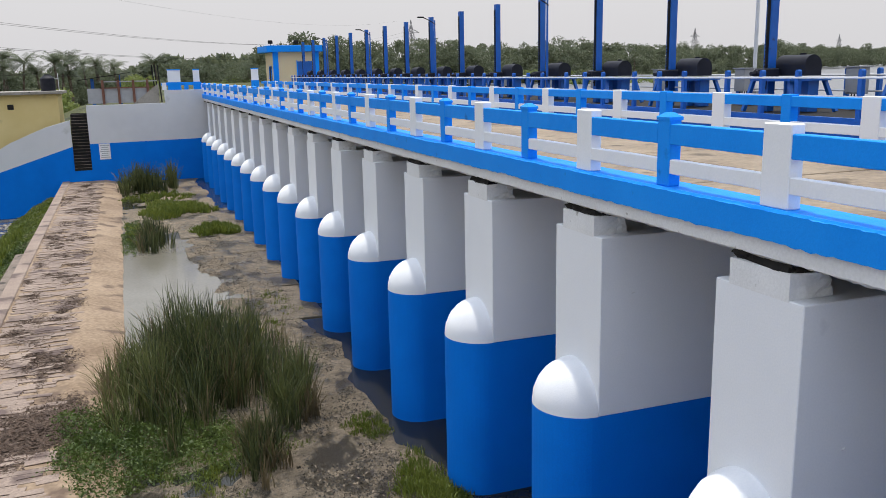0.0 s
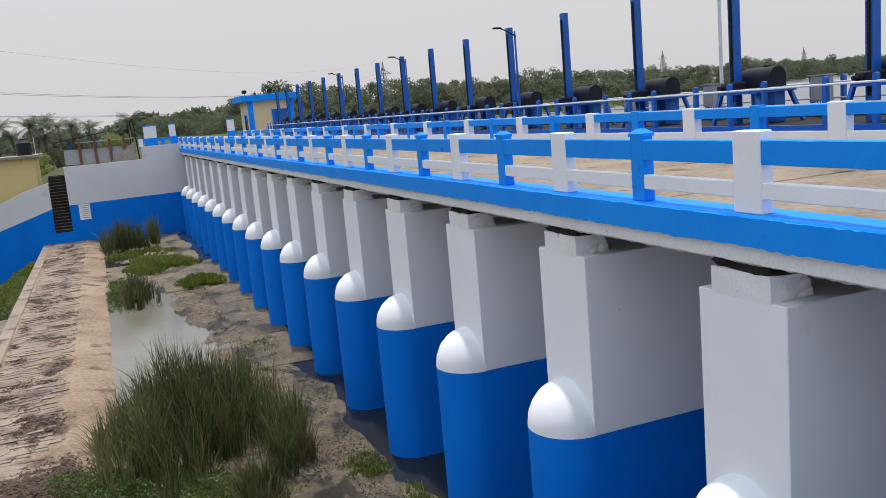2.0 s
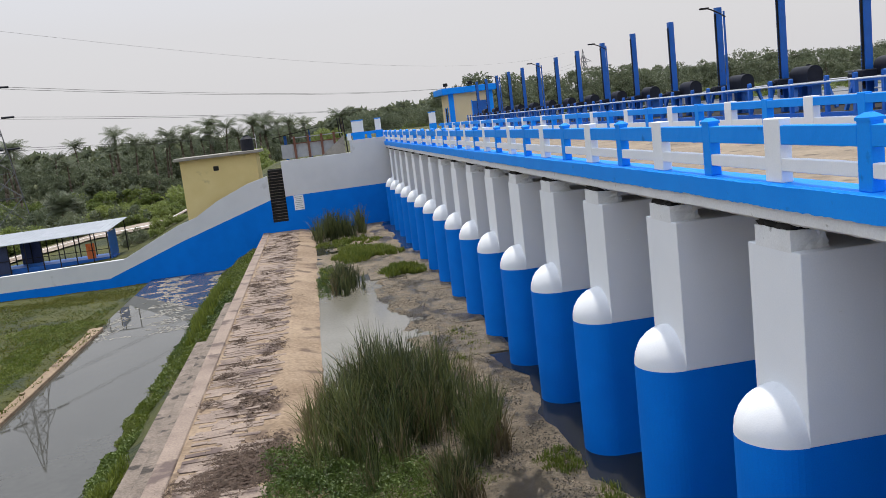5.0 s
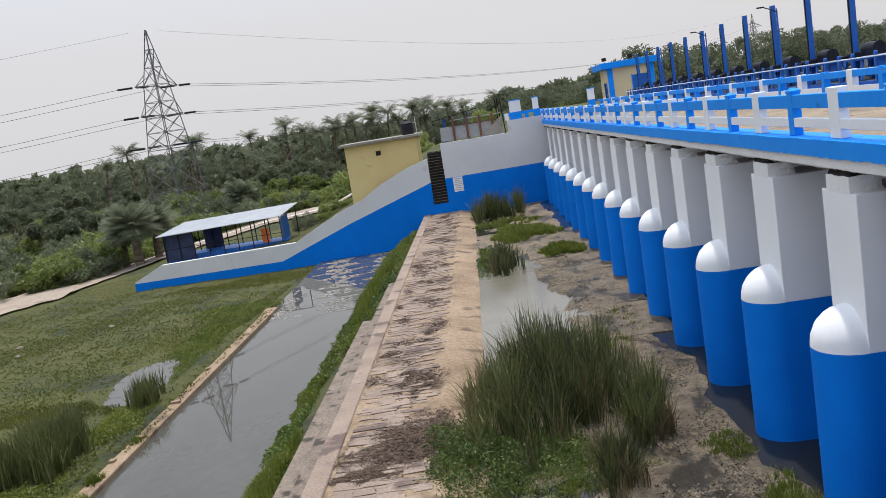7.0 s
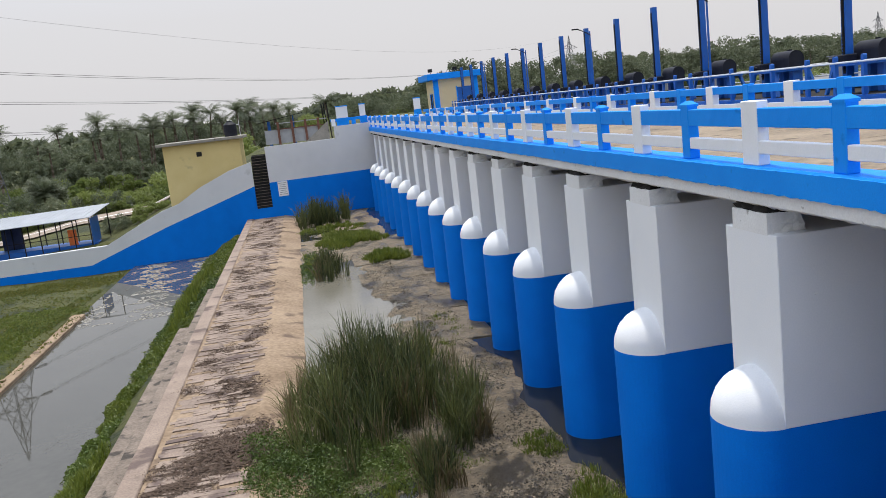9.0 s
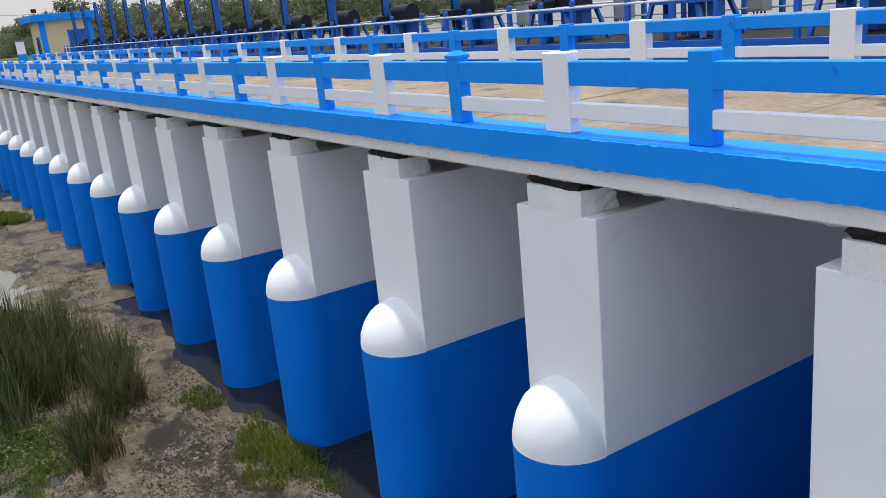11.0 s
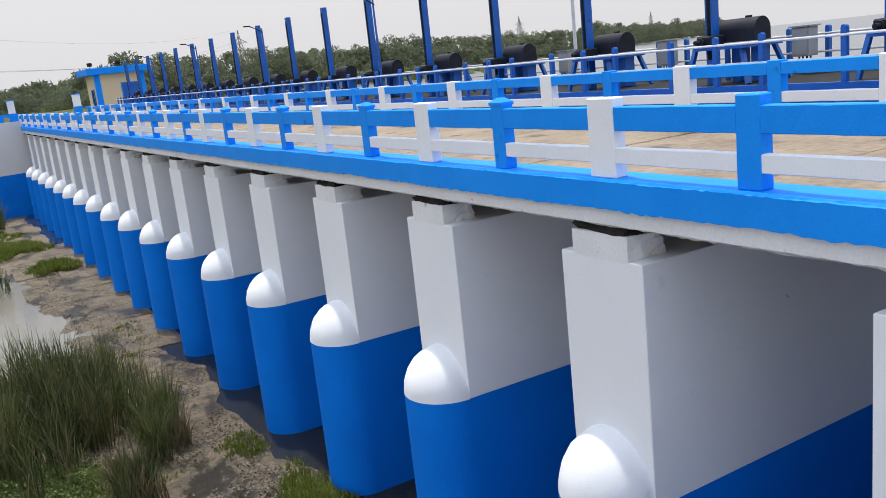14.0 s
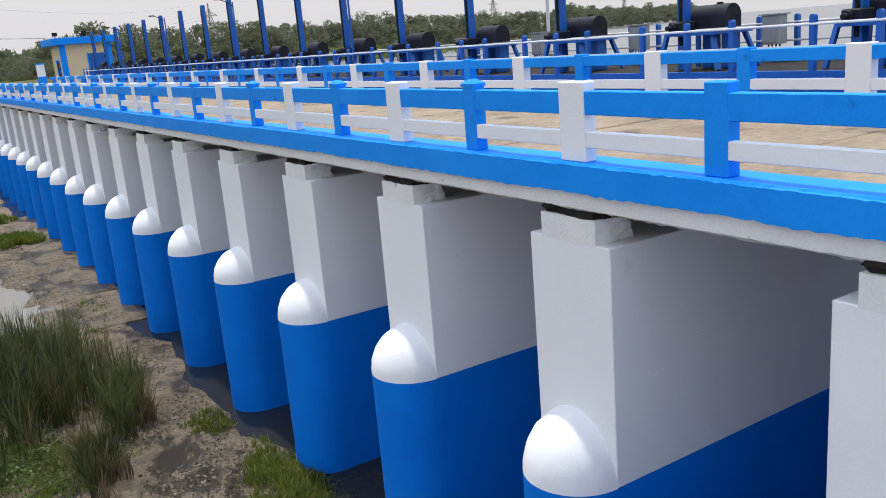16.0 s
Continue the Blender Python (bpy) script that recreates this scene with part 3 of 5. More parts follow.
def hoist():
    h = thing("gate_hoist", (0, 0, 0), "blue gate hoist with tall rack column and black gear cover", "hoist", "gate hoists")
    bm = bmesh.new()
    box(bm, -0.1, 0.1, -0.1, 0.1, 7.38, 11.1)
    part("column", bm, STEELBLUE, h, "tall blue steel rack column")
    bm = bmesh.new()
    for i in range(34):
        box(bm, -0.145, -0.1, -0.03, 0.03, 8.0 + i * 0.085, 8.045 + i * 0.085)
    box(bm, -0.115, -0.1, -0.045, 0.045, 7.9, 10.9)
    part("rack", bm, DARK, h, "dark toothed rack")
    half = [(0.46 + 0.25 * math.cos(a), 8.45 + 0.25 * math.sin(a)) for a in np.linspace(0, math.pi, 31)] + [(0.21, 8.22), (0.71, 8.22)]
    part("gear_cover", prism(bmesh.new(), half, lambda u, v, s: (u, -0.92 + 0.97 * s, v)), BLACK, h, "black half-round gear cover")
    part("lug", box(bmesh.new(), 0.44, 0.52, -0.62, -0.5, 8.69, 8.74), BLACK, h)
    for y in (-0.35, -0.85):
        part("pedestal", box(bmesh.new(), 0.3, 0.62, y - 0.12, y + 0.12, 7.38, 8.12, 0.01), STEELBLUE, h)
    bm = bmesh.new()
    box(bm, -0.3, 0.15, -0.2, 0.2, 8.16, 8.4, 0.03)
    rod(bm, (-0.55, 0, 8.28), (-0.3, 0, 8.28), 0.05)
    rod(bm, (-0.42, 0, 8.28), (-0.38, 0, 8.28), 0.09)
    part("gearbox", bm, BLACK, h, "black gearbox with shaft")
    for sx in (-0.35, 0.9):
        for sy in (-1.2, 0.42):
            bm = bmesh.new()
            bar(bm, (sx * 1.05, sy, 7.38), (sx * 0.8 + 0.1, sy * 0.75, 8.14), 0.09)
            part("leg", bm, STEELBLUE, h)
    bm = bmesh.new()
    box(bm, -0.35, 0.85, -1.1, 0.25, 8.1, 8.17)
    part("bed_plate", bm, STEELBLUE, h)
    return h


h = hoist()
h.location = (8.28, 10.17, 0)
for k in range(-8, 15):
    if k:
        copy_thing(h, pose(8.28, 10.17 + 4 * k, 0))

cab = thing("control_cabinet", (10.1, 9.25, 7.38), "grey metal control cabinet on short legs", "cabinet", "control cabinets")
bm = bmesh.new()
box(bm, -0.16, 0.16, -0.21, 0.21, 0.38, 1.0, 0.01)
part("body", bm, CABINET, cab)
bm = bmesh.new()
box(bm, -0.2, 0.2, -0.26, 0.26, 1.0, 1.03)
part("hood", bm, CABINET, cab)
bm = bmesh.new()
box(bm, -0.175, -0.16, -0.18, 0.18, 0.42, 0.96, 0.004)
part("door", bm, CABINET, cab)
for dy in (-0.14, -0.05, 0.05, 0.14):
    part("leg", rod(bmesh.new(), (0, dy, 0), (0, dy, 0.38), 0.02, None, 6), DARK, cab)
for k in range(-5, 14):
    if k:
        copy_thing(cab, pose(10.1, 9.25 + 4 * k, 7.38))

# ---- far abutment and wing wall ----
far = thing("wall_far", (0, WALL_Y, 0), "white over blue painted abutment and sloping wing wall", "wall", "", "structure")
yrun = lambda prof, y0=0.0, y1=0.6: prism(bmesh.new(), prof, lambda u, v, s: (u, y0 if s == 0 else y1, v))
BL = 3.38
part("white_wall", yrun([(-9.18, BL - 0.1), (0.0, BL), (0.0, 7.4), (-3.1, 7.4), (-3.1, 6.36), (-9.18, 6.34)]), WALLWHITE, far, "white painted abutment wall")
part("blue_wall", yrun([(-9.18, -0.6), (9.4, -0.6), (9.4, BL), (0.0, BL), (-9.18, BL - 0.1)]), BLUE, far, "blue painted abutment wall")
part("white_wall", yrun([(0.0, BL), (9.4, BL), (9.4, 6.35), (0.0, 6.35)]), WALLWHITE, far)
part("blue_wall", yrun([(-38.4, -3.2), (-10.5, -3.2), (-10.5, 3.12), (-18.2, 0.62), (-24.7, -1.76), (-38.4, -1.75)]), BLUE, far, "blue painted wing wall")
part("white_wall", yrun([(-10.5, 3.12), (-10.5, 5.22), (-12.4, 4.7), (-15.0, 3.6), (-17.0, 2.42), (-18.5, 1.98), (-20.8, 0.92), (-23.3, -0.28), (-35.7, -0.44), (-38.3, -1.6), (-38.4, -1.75), (-24.7, -1.76), (-18.2, 0.62)]), WALLWHITE, far, "white painted wing wall top")
part("blue_wall", yrun([(-10.5, -3.2), (-9.18, -3.2), (-9.18, 1.17), (-10.5, 1.17)]), BLUE, far)

# recessed stair in the far wall
stair = thing("stairway", (-9.84, WALL_Y, 1.17), "steep dark concrete stair recessed in the wall", "stairs", "", "structure")
bm = bmesh.new()
box(bm, -0.65, 0.65, 0.02, 0.3, -0.02, 0.0)
part("landing", bm, RAWCON, stair)
for i in range(18):
    bm = bmesh.new()
    box(bm, -0.65, 0.65, 0.05 + i * 0.09, 2.6, i * 0.25, i * 0.25 + 0.2, 0.01)
    part("step", bm, DARK, stair)
bm = bmesh.new()
box(bm, -0.65, 0.65, 2.6, 2.7, 0, 4.5)
part("back_wall", bm, DARK, stair)
for i in range(17):
    part("nosing", box(bmesh.new(), -0.65, 0.65, 0.03 + i * 0.09, 0.07 + i * 0.09, i * 0.25 + 0.2, i * 0.25 + 0.235), STONE, stair)

sign = thing("notice_board", (-8.1, WALL_Y - 0.03, 2.0), "pale painted notice panel with rows of small dark writing", "sign")
part("panel", box(bmesh.new(), -0.42, 0.42, 0, 0.03, 0, 1.27), OLDWHITE, sign)
for i in range(7):
    w = 0.34 - 0.05 * (i % 3)
    part("text_bar", box(bmesh.new(), -w, w, -0.006, 0, 0.14 + i * 0.16, 0.19 + i * 0.16), CABINET, sign, "unreadable line of writing")

# parapet on the abutment
for x0, x1, y, cap in ((-2.75, -1.75, 67.9, True), (-0.72, -0.22, 67.9, False), (4.35, 4.95, 70.0, True)):
    pt = thing("parapet_pillar", ((x0 + x1) / 2, y, 7.4), "square white pillar with a blue foot", "pillar", "parapet pillars")
    w = (x1 - x0) / 2
    part("foot", box(bmesh.new(), -w - 0.02, w + 0.02, -0.17, 0.17, 0, 0.62, 0.01), RAILBLUE, pt, "blue painted foot")
    part("shaft", box(bmesh.new(), -w, w, -0.15, 0.15, 0.62, 1.58, 0.01), WHITE, pt)
    part("cap", box(bmesh.new(), -w - 0.03, w + 0.03, -0.18, 0.18, 1.58, 1.66, 0.01), RAILBLUE, pt)
pr = thing("parapet_rail", (-1.5, 67.9, 7.4), "blue concrete rail between the parapet pillars", "railing")
part("rail", box(bmesh.new(), -1.8, 1.4, -0.08, 0.08, 0.36, 0.6, 0.01), RAILBLUE, pr)
part("post", box(bmesh.new(), 0.0, 0.35, -0.1, 0.1, 0, 0.36, 0.01), RAILBLUE, pr)
part("post", box(bmesh.new(), -1.75, -1.4, -0.1, 0.1, 0, 0.6, 0.01), WHITE, pr)

fence = thing("post_fence", (0, 68.5, 6.35), "rusty brown posts with grey sheet panels on the wall", "fence")
for x in (-7.8, -6.6, -5.45, -4.35):
    part("post", box(bmesh.new(), x - 0.1, x + 0.1, -0.08, 0.08, 0, 1.95, 0.01), RUST, fence, "rusty brown post")
for x0, x1 in ((-9.0, -7.9), (-7.7, -6.7), (-6.5, -5.55), (-5.35, -4.45)):
    part("panel", box(bmesh.new(), x0, x1, 0.1, 0.13, 0.1, 1.3), CABINET, fence, "dull grey sheet panel")
part("rail", box(bmesh.new(), -8.0, -3.6, -0.02, 0.02, 1.28, 1.36), RUST, fence)
part("rail", box(bmesh.new(), -8.0, -3.6, -0.02, 0.02, 1.78, 1.86), CABINET, fence)
part("brace", prism(bmesh.new(), [(-5.6, 0.0), (-3.5, 0.0), (-3.5, 1.6)], lambda u, v, s: (u, -0.05 - 0.04 * s, v)), RAWCON, fence, "grey sloping slab")
for x in (-3.75, -3.55, -3.3):
    part("stake", rod(bmesh.new(), (x, 0.2, 0), (x - 0.15, 0.2, 3.1), 0.05), DARK, fence, "dark upright stake")
awn = thing("awning", (-9.4, 69.2, 6.3), "small dark sheet awning on a blue post", "awning")
part("roof", prism(bmesh.new(), [(-0.2, 2.0), (3.8, 2.55), (3.8, 2.6), (-0.2, 2.05)], lambda u, v, s: (u, -0.7 + 1.6 * s, v)), DARK, awn, "thin dark roof sheet")
part("post", box(bmesh.new(), 0.7, 0.95, -0.1, 0.1, -0.3, 2.12), STEELBLUE, awn)
part("post", box(bmesh.new(), 2.9, 3.0, -0.1, 0.1, -0.3, 2.42), STEELBLUE, awn)

# ---- gate house ----
gate = thing("gate_house", (6.3, 72, 6.6), "small cream plastered gate house with blue trim", "house")
part("wall", box(bmesh.new(), 0.4, 4.5, 0, 4.5, 0, 3.95), CREAM, gate)
part("roof", box(bmesh.new(), -0.25, 4.95, -0.6, 5.1, 3.85, 4.4, 0.02), RAILBLUE, gate, "flat blue roof slab")
for x in (0.38, 4.1):
    part("corner_pilaster", box(bmesh.new(), x, x + 0.45, -0.04, 0.3, 0, 3.85), RAILBLUE, gate, "blue corner pilaster")
door = part("door", box(bmesh.new(), 2.55, 3.9, -0.06, 0.05, 0.3, 3.0), STEELBLUE, gate, "blue steel door")
part("frame", box(bmesh.new(), 2.47, 2.55, -0.08, 0.05, 0.3, 3.08), RAILBLUE, door)
win = part("window", box(bmesh.new(), 0.35, 0.42, 1.2, 2.2, 1.0, 2.6), DARK, gate, "dark window")
part("frame", box(bmesh.new(), 0.31, 0.35, 1.1, 1.2, 0.9, 2.7), RAILBLUE, win)
part("frame", box(bmesh.new(), 0.31, 0.35, 2.2, 2.3, 0.9, 2.7), RAILBLUE, win)
for x in (0.0, 2.3):
    lamp = thing("flood_light", (6.45 + x, 71.7, 11.0), "small dark flood light on the roof edge", "lamp", "roof lights")
    part("bracket", rod(bmesh.new(), (0, 0, 0), (0, 0, 0.25), 0.03), DARK, lamp)
    part("head", box(bmesh.new(), -0.2, 0.2, -0.1, 0.12, 0.16, 0.46, 0.03), DARK, lamp)

# ---- pump house ----
pump = thing("pump_house", (-17.75, 69.2, 0.3), "plain yellow plastered pump house with flat roof", "house")
part("wall", box(bmesh.new(), 0, 6.5, 0, 5, 0, 7.0, 0.02), YELLOW, pump)
part("roof", box(bmesh.new(), -0.45, 6.9, -0.5, 5.4, 7.0, 7.24, 0.02), RAWCON, pump, "weathered grey roof slab")
vent = part("vent", box(bmesh.new(), 2.75, 3.2, -0.03, 0.02, 5.85, 6.25), DARK, pump, "small dark vent hole")
part("frame", box(bmesh.new(), 2.69, 2.75, -0.05, 0.0, 5.8, 6.3), YELLOW, vent)
tank = thing("water_tank", (-12.0, 71, 7.54), "black plastic water tank on the roof", "tank")
bm = rod(bmesh.new(), (0, 0, 0), (0, 0, 1.0), 0.56, 0.56, 20)
rod(bm, (0, 0, 1.0), (0, 0, 1.25), 0.56, 0.25, 20)
part("body", bm, BLACK, tank)
part("lid", rod(bmesh.new(), (0, 0, 1.25), (0, 0, 1.33), 0.26, 0.24, 16), BLACK, tank)
part("rib", rod(bmesh.new(), (0, 0, 0.45), (0, 0, 0.55), 0.585, None, 20), BLACK, tank)
part("pipe", rod(bmesh.new(), (0.8, 0, 0), (0.8, 0, 1.4), 0.025), GALV, tank)
part("pipe", rod(bmesh.new(), (0.8, 0, 0.95), (0.5, 0, 0.95), 0.025), GALV, tank)

# ---- open shed ----
shed = thing("open_shed", (-36, 70, 0), "long open shed with pale tin roof and dark posts", "shed")
slope = lambda u: 1.9 + 0.018 * u
bm = bmesh.new()
deck_pts = [(-0.5, -0.4, slope(0)), (11.3, -0.4, slope(11.3)), (12.3, 3.4, slope(11.3) + 0.72), (1.1, 3.4, slope(0) + 0.72)]
lo, hi = [bm.verts.new(p) for p in deck_pts], [bm.verts.new((x, y, z + 0.05)) for x, y, z in deck_pts]
bm.faces.new(lo[::-1])
bm.faces.new(hi)
for i in range(4):
    bm.faces.new((lo[i], lo[(i + 1) % 4], hi[(i + 1) % 4], hi[i]))
part("roof", bm, TIN, shed, "pale corrugated tin roof")
for i in range(24):
    t = (i + 0.5) / 24
    p, q = Vector(deck_pts[0]).lerp(Vector(deck_pts[1]), t), Vector(deck_pts[3]).lerp(Vector(deck_pts[2]), t)
    part("roof_rib", bar(bmesh.new(), p + Vector((0, 0, 0.055)), q + Vector((0, 0, 0.055)), 0.03), TIN, shed)
for i in range(9):
    part("post", box(bmesh.new(), i * 1.38 - 0.04, i * 1.38 + 0.04, 0.2, 0.28, -0.6, slope(i * 1.38) + 0.1), DARK, shed)
    part("post", box(bmesh.new(), i * 1.38 + 0.9, i * 1.38 + 0.98, 3.2, 3.28, -0.9, slope(i * 1.38) + 0.68), DARK, shed)
NAVY = material("navy_sheet", (0.012, 0.02, 0.06), (0.03, 0.045, 0.11), 0.6, 2, 14, 0.4)
# added dark sheet that stands in for the shed's shaded inside
part("shade_sheet", box(bmesh.new(), 2.8, 4.6, 3.3, 3.33, -0.6, 1.9), NAVY, shed, "added dark sheet for the shade inside the shed")
part("plinth", box(bmesh.new(), -0.2, 11.4, 0.6, 3.6, -0.9, -0.2, 0.02), STEELBLUE, shed, "blue painted plinth")
part("rail", box(bmesh.new(), 0, 11.1, 0.22, 0.27, 0.55, 0.6), DARK, shed)
part("side_sheet", box(bmesh.new(), -0.1, 2.7, 0.3, 0.33, -0.5, 1.85), NAVY, shed, "dark blue side sheet")
part("side_sheet", box(bmesh.new(), 11.1, 11.15, 0.3, 3.2, -0.5, 2.0), STEELBLUE, shed, "blue side sheet")
cloth = thing("orange_cloth", (-27.0, 70.8, -0.4), "bright orange cloth hanging in the shed", "cloth")
ORANGE = material("orange_cloth", (0.55, 0.12, 0.03), (0.7, 0.2, 0.06), 0.9, 3, 30, 0.2)
bm = bmesh.new()
for i in range(6):
    box(bm, 0.12 * i, 0.12 * i + 0.13, 0.03 * (i % 2), 0.03 * (i % 2) + 0.03, 0.0, 1.55)
part("sheet", bm, ORANGE, cloth)

# ---- dirt road with guide posts ----
def strip(name, pts, width, lift, mat):
    fine = []
    for (ax, ay), (bx, by) in zip(pts, pts[1:]):
        for t in np.arange(0, 1, 0.05):
            fine.append((ax + (bx - ax) * t, ay + (by - ay) * t))
    fine.append(pts[-1])
    fine = np.array(fine)
    d = np.gradient(fine, axis=0)
    d /= np.linalg.norm(d, axis=1)[:, None]
    nrm = np.stack([-d[:, 1], d[:, 0]], 1)
    rows = []
    for j in range(9):
        o = (j / 8 - 0.5) * width * (1 + (0.06 * np.sin(np.arange(len(fine)) * 1.7) if j in (0, 8) else 0))
        q = fine + nrm * np.reshape(o * np.ones(len(fine)), (-1, 1))
        z = land(q[:, 0], q[:, 1]) + lift
        rows.append(np.column_stack([q, z]))
    v = np.concatenate(rows)
    n = len(fine)
    i = (np.arange(8)[:, None] * n + np.arange(n - 1)[None, :]).ravel()
    return arrays(name, v, np.stack([i, i + 1, i + n + 1, i + n], 1), mat, True)


lane = [(-72, 22), (-62.5, 42), (-54.5, 58), (-48, 71), (-42, 81), (-31, 87), (-19, 88.5)]
tagged(new("dirt_road", strip("dirt_road", lane, 7.6, 0.16, DIRT)), "pale dusty dirt road with broken edges", "road", "", "structure")
white_kerb = [(-38, 82.6), (-30, 84.6), (-19.5, 85.2)]
tagged(new("road_kerb", strip("road_kerb", white_kerb, 0.35, 0.32, OLDWHITE)), "white painted road kerb", "kerb", "", "structure")
gp = thing("guide_post", (-56.6, 63.4, -2.1), "short white concrete guide post beside the road", "post", "guide posts")
part("shaft", box(bmesh.new(), -0.1, 0.1, -0.1, 0.1, 0, 1.0, 0.02), WHITE, gp)
part("foot", box(bmesh.new(), -0.13, 0.13, -0.13, 0.13, -0.1, 0.15, 0.02), OLDWHITE, gp)
for x, y in ((-49.6, 77.0), (-46.2, 83.0)):
    copy_thing(gp, pose(x, y, -2.0))

# ---- meadow pool ----
bm = bmesh.new()
bmesh.ops.create_circle(bm, cap_ends=True, segments=40, radius=1, matrix=Matrix.Translation((-24.3, 34, -2.13)) @ Matrix.Diagonal((3, 7, 1, 1)))
solid("meadow_pool", bm, CHANNEL, "small muddy pool in the meadow", "water", "structure")

# ---- lattice towers ----
def tube(bm, pts, r, seg=4):
    """One joined tube along the points."""
    rings = []
    for i, p in enumerate(pts):
        d = (pts[min(i + 1, len(pts) - 1)] - pts[max(i - 1, 0)]).normalized()
        u = d.cross(Vector((0.3, 0.2, 1)) if abs(d.z) < 0.9 else Vector((1, 0.3, 0))).normalized()
        v = d.cross(u)
        rings.append([bm.verts.new(p + r * (math.cos(6.2832 * k / seg) * u + math.sin(6.2832 * k / seg) * v)) for k in range(seg)])
    for a, b in zip(rings, rings[1:]):
        for k in range(seg):
            bm.faces.new((a[k], a[(k + 1) % seg], b[(k + 1) % seg], b[k]))
    return bm


def tower(name, h, base, top, arms, arm, w, label):
    t = thing(name, (0, 0, 0), label, "pylon", "power line towers")
    half = lambda z: base / 2 + (top / 2 - base / 2) * min(z / (h * 0.75), 1) if z < h * 0.75 else top / 2 * max((h - z) / (h * 0.25), 0.04)
    levels = [0, h * 0.13, h * 0.25, h * 0.36, h * 0.45, h * 0.53, h * 0.6, h * 0.67, h * 0.75, h * 0.83, h * 0.91, h]
    corner = lambda z, i: Vector(((1, 1, -1, -1)[i] * half(z), (1, -1, -1, 1)[i] * half(z), z))
    brace = bmesh.new()
    for a, b in zip(levels, levels[1:]):
        for i in range(4):
            bar(brace, corner(a, i), corner(b, (i + 1) % 4), w * 0.6)
            bar(brace, corner(b, i), corner(a, (i + 1) % 4), w * 0.6)
            bar(brace, corner(b, i), corner(b, (i + 1) % 4), w * 0.6)
    for i in range(4):
        leg = bmesh.new()
        tube(leg, [corner(z, i) for z in levels], w * 0.7, 4)
        part("leg", leg, PYLON, t)
    tagged(part("bracing", brace, PYLON, t), kind="stuff")
    for z in arms:
        for s in (-1, 1):
            bm = bmesh.new()
            tip = Vector((s * arm, 0, z))
            for q in (corner(z, 0 if s > 0 else 2), corner(z, 1 if s > 0 else 3), corner(z + h * 0.06, 0 if s > 0 else 2), corner(z + h * 0.06, 1 if s > 0 else 3)):
                bar(bm, q, tip, w * 0.7)
            part("crossarm", bm, PYLON, t)
    return t


P1 = Vector((-45.2, 102.6, -2.1))
big = tower("transmission_tower", 27.5, 6.2, 2.2, (12.8, 16.7, 20.4), 3.5, 0.1, "tall grey steel lattice transmission tower")
big.matrix_basis = pose(P1.x, P1.y, P1.z, 0, 0, 62)
far_t = tower("transmission_tower", 30, 6.5, 2.0, (16, 20, 24), 6.0, 0.17, "distant grey steel lattice transmission tower")
far_t.matrix_basis = pose(-6 + 430 * math.sin(radians(18.7)), 430 * math.cos(radians(18.7)), 3.5, 0, 0, 30)
for az, d in ((37.0, 640), (45.3, 900)):
    copy_thing(far_t, pose(-6 + d * math.sin(radians(az)), d * math.cos(radians(az)), 4.5, 0, 0, 20))
PX = Vector((math.cos(radians(62)), math.sin(radians(62)), 0))
F1 = far_t.matrix_basis.translation
back = big.matrix_basis.inverted()
for z, fz in ((12.8, 16), (16.7, 20), (20.4, 24), (27.4, 30)):
    for s in (-1, 1):
        root = P1 + PX * (3.5 if z < 27 else 0.02) * s + Vector((0, 0, z))
        for b in (F1 + Vector((s * 4, 0, fz)), P1 + Vector((-300, -60 + 7 * s, z + 2))):
            d = (b - root).normalized()
            if z < 27:
                part("insulator", rod(bmesh.new(), back @ (root + d * 0.3), back @ (root + d * 2.1), 0.13, None, 8), BLACK, big, "dark insulator string")
            elif s > 0:
                continue
            a = root + d * 2.0
            pts = [a.lerp(b, i / 30) - Vector((0, 0, 6.0 * 4 * (i / 30) * (1 - i / 30))) for i in range(31)]
            solid("power_line", tube(bmesh.new(), pts, 0.022 if z < 27 else 0.012), DARK, "thin dark power line wire strung from the tower", "cable")

# ---- lamp posts on the platform ----
sl = thing("street_lamp", (8.0, 21.2, 7.38), "slim pole with a curved arm and small lamp head", "lamp", "platform lamps")
part("pole", rod(bmesh.new(), (0, 0, 0), (0, 0, 3.5), 0.05, 0.035), STEELBLUE, sl)
bm = bmesh.new()
arc = [Vector((-0.62 * t, -0.1, 3.3 + 0.42 * t - 0.1 * t * t)) for t in np.linspace(0, 1, 5)]
for p, q in zip(arc, arc[1:]):
    rod(bm, p, q, 0.022)
part("arm", bm, DARK, sl)
part("lamp_head", box(bmesh.new(), -0.9, -0.58, -0.17, -0.03, 3.6, 3.66, 0.02), DARK, sl)
for y in (32.9, 44.4, 56.0):
    copy_thing(sl, pose(8.0, y, 7.38))
tall = thing("lamp_pole", (10.75, 13.6, 7.0), "tall plain grey steel pole", "pole")
part("pole", rod(bmesh.new(), (0, 0, 0), (0, 0, 5.2), 0.06, 0.045, 10), GALV, tall)
part("junction_box", box(bmesh.new(), -0.14, 0.14, -0.25, 0.0, 0.25, 0.75, 0.01), CABINET, tall)

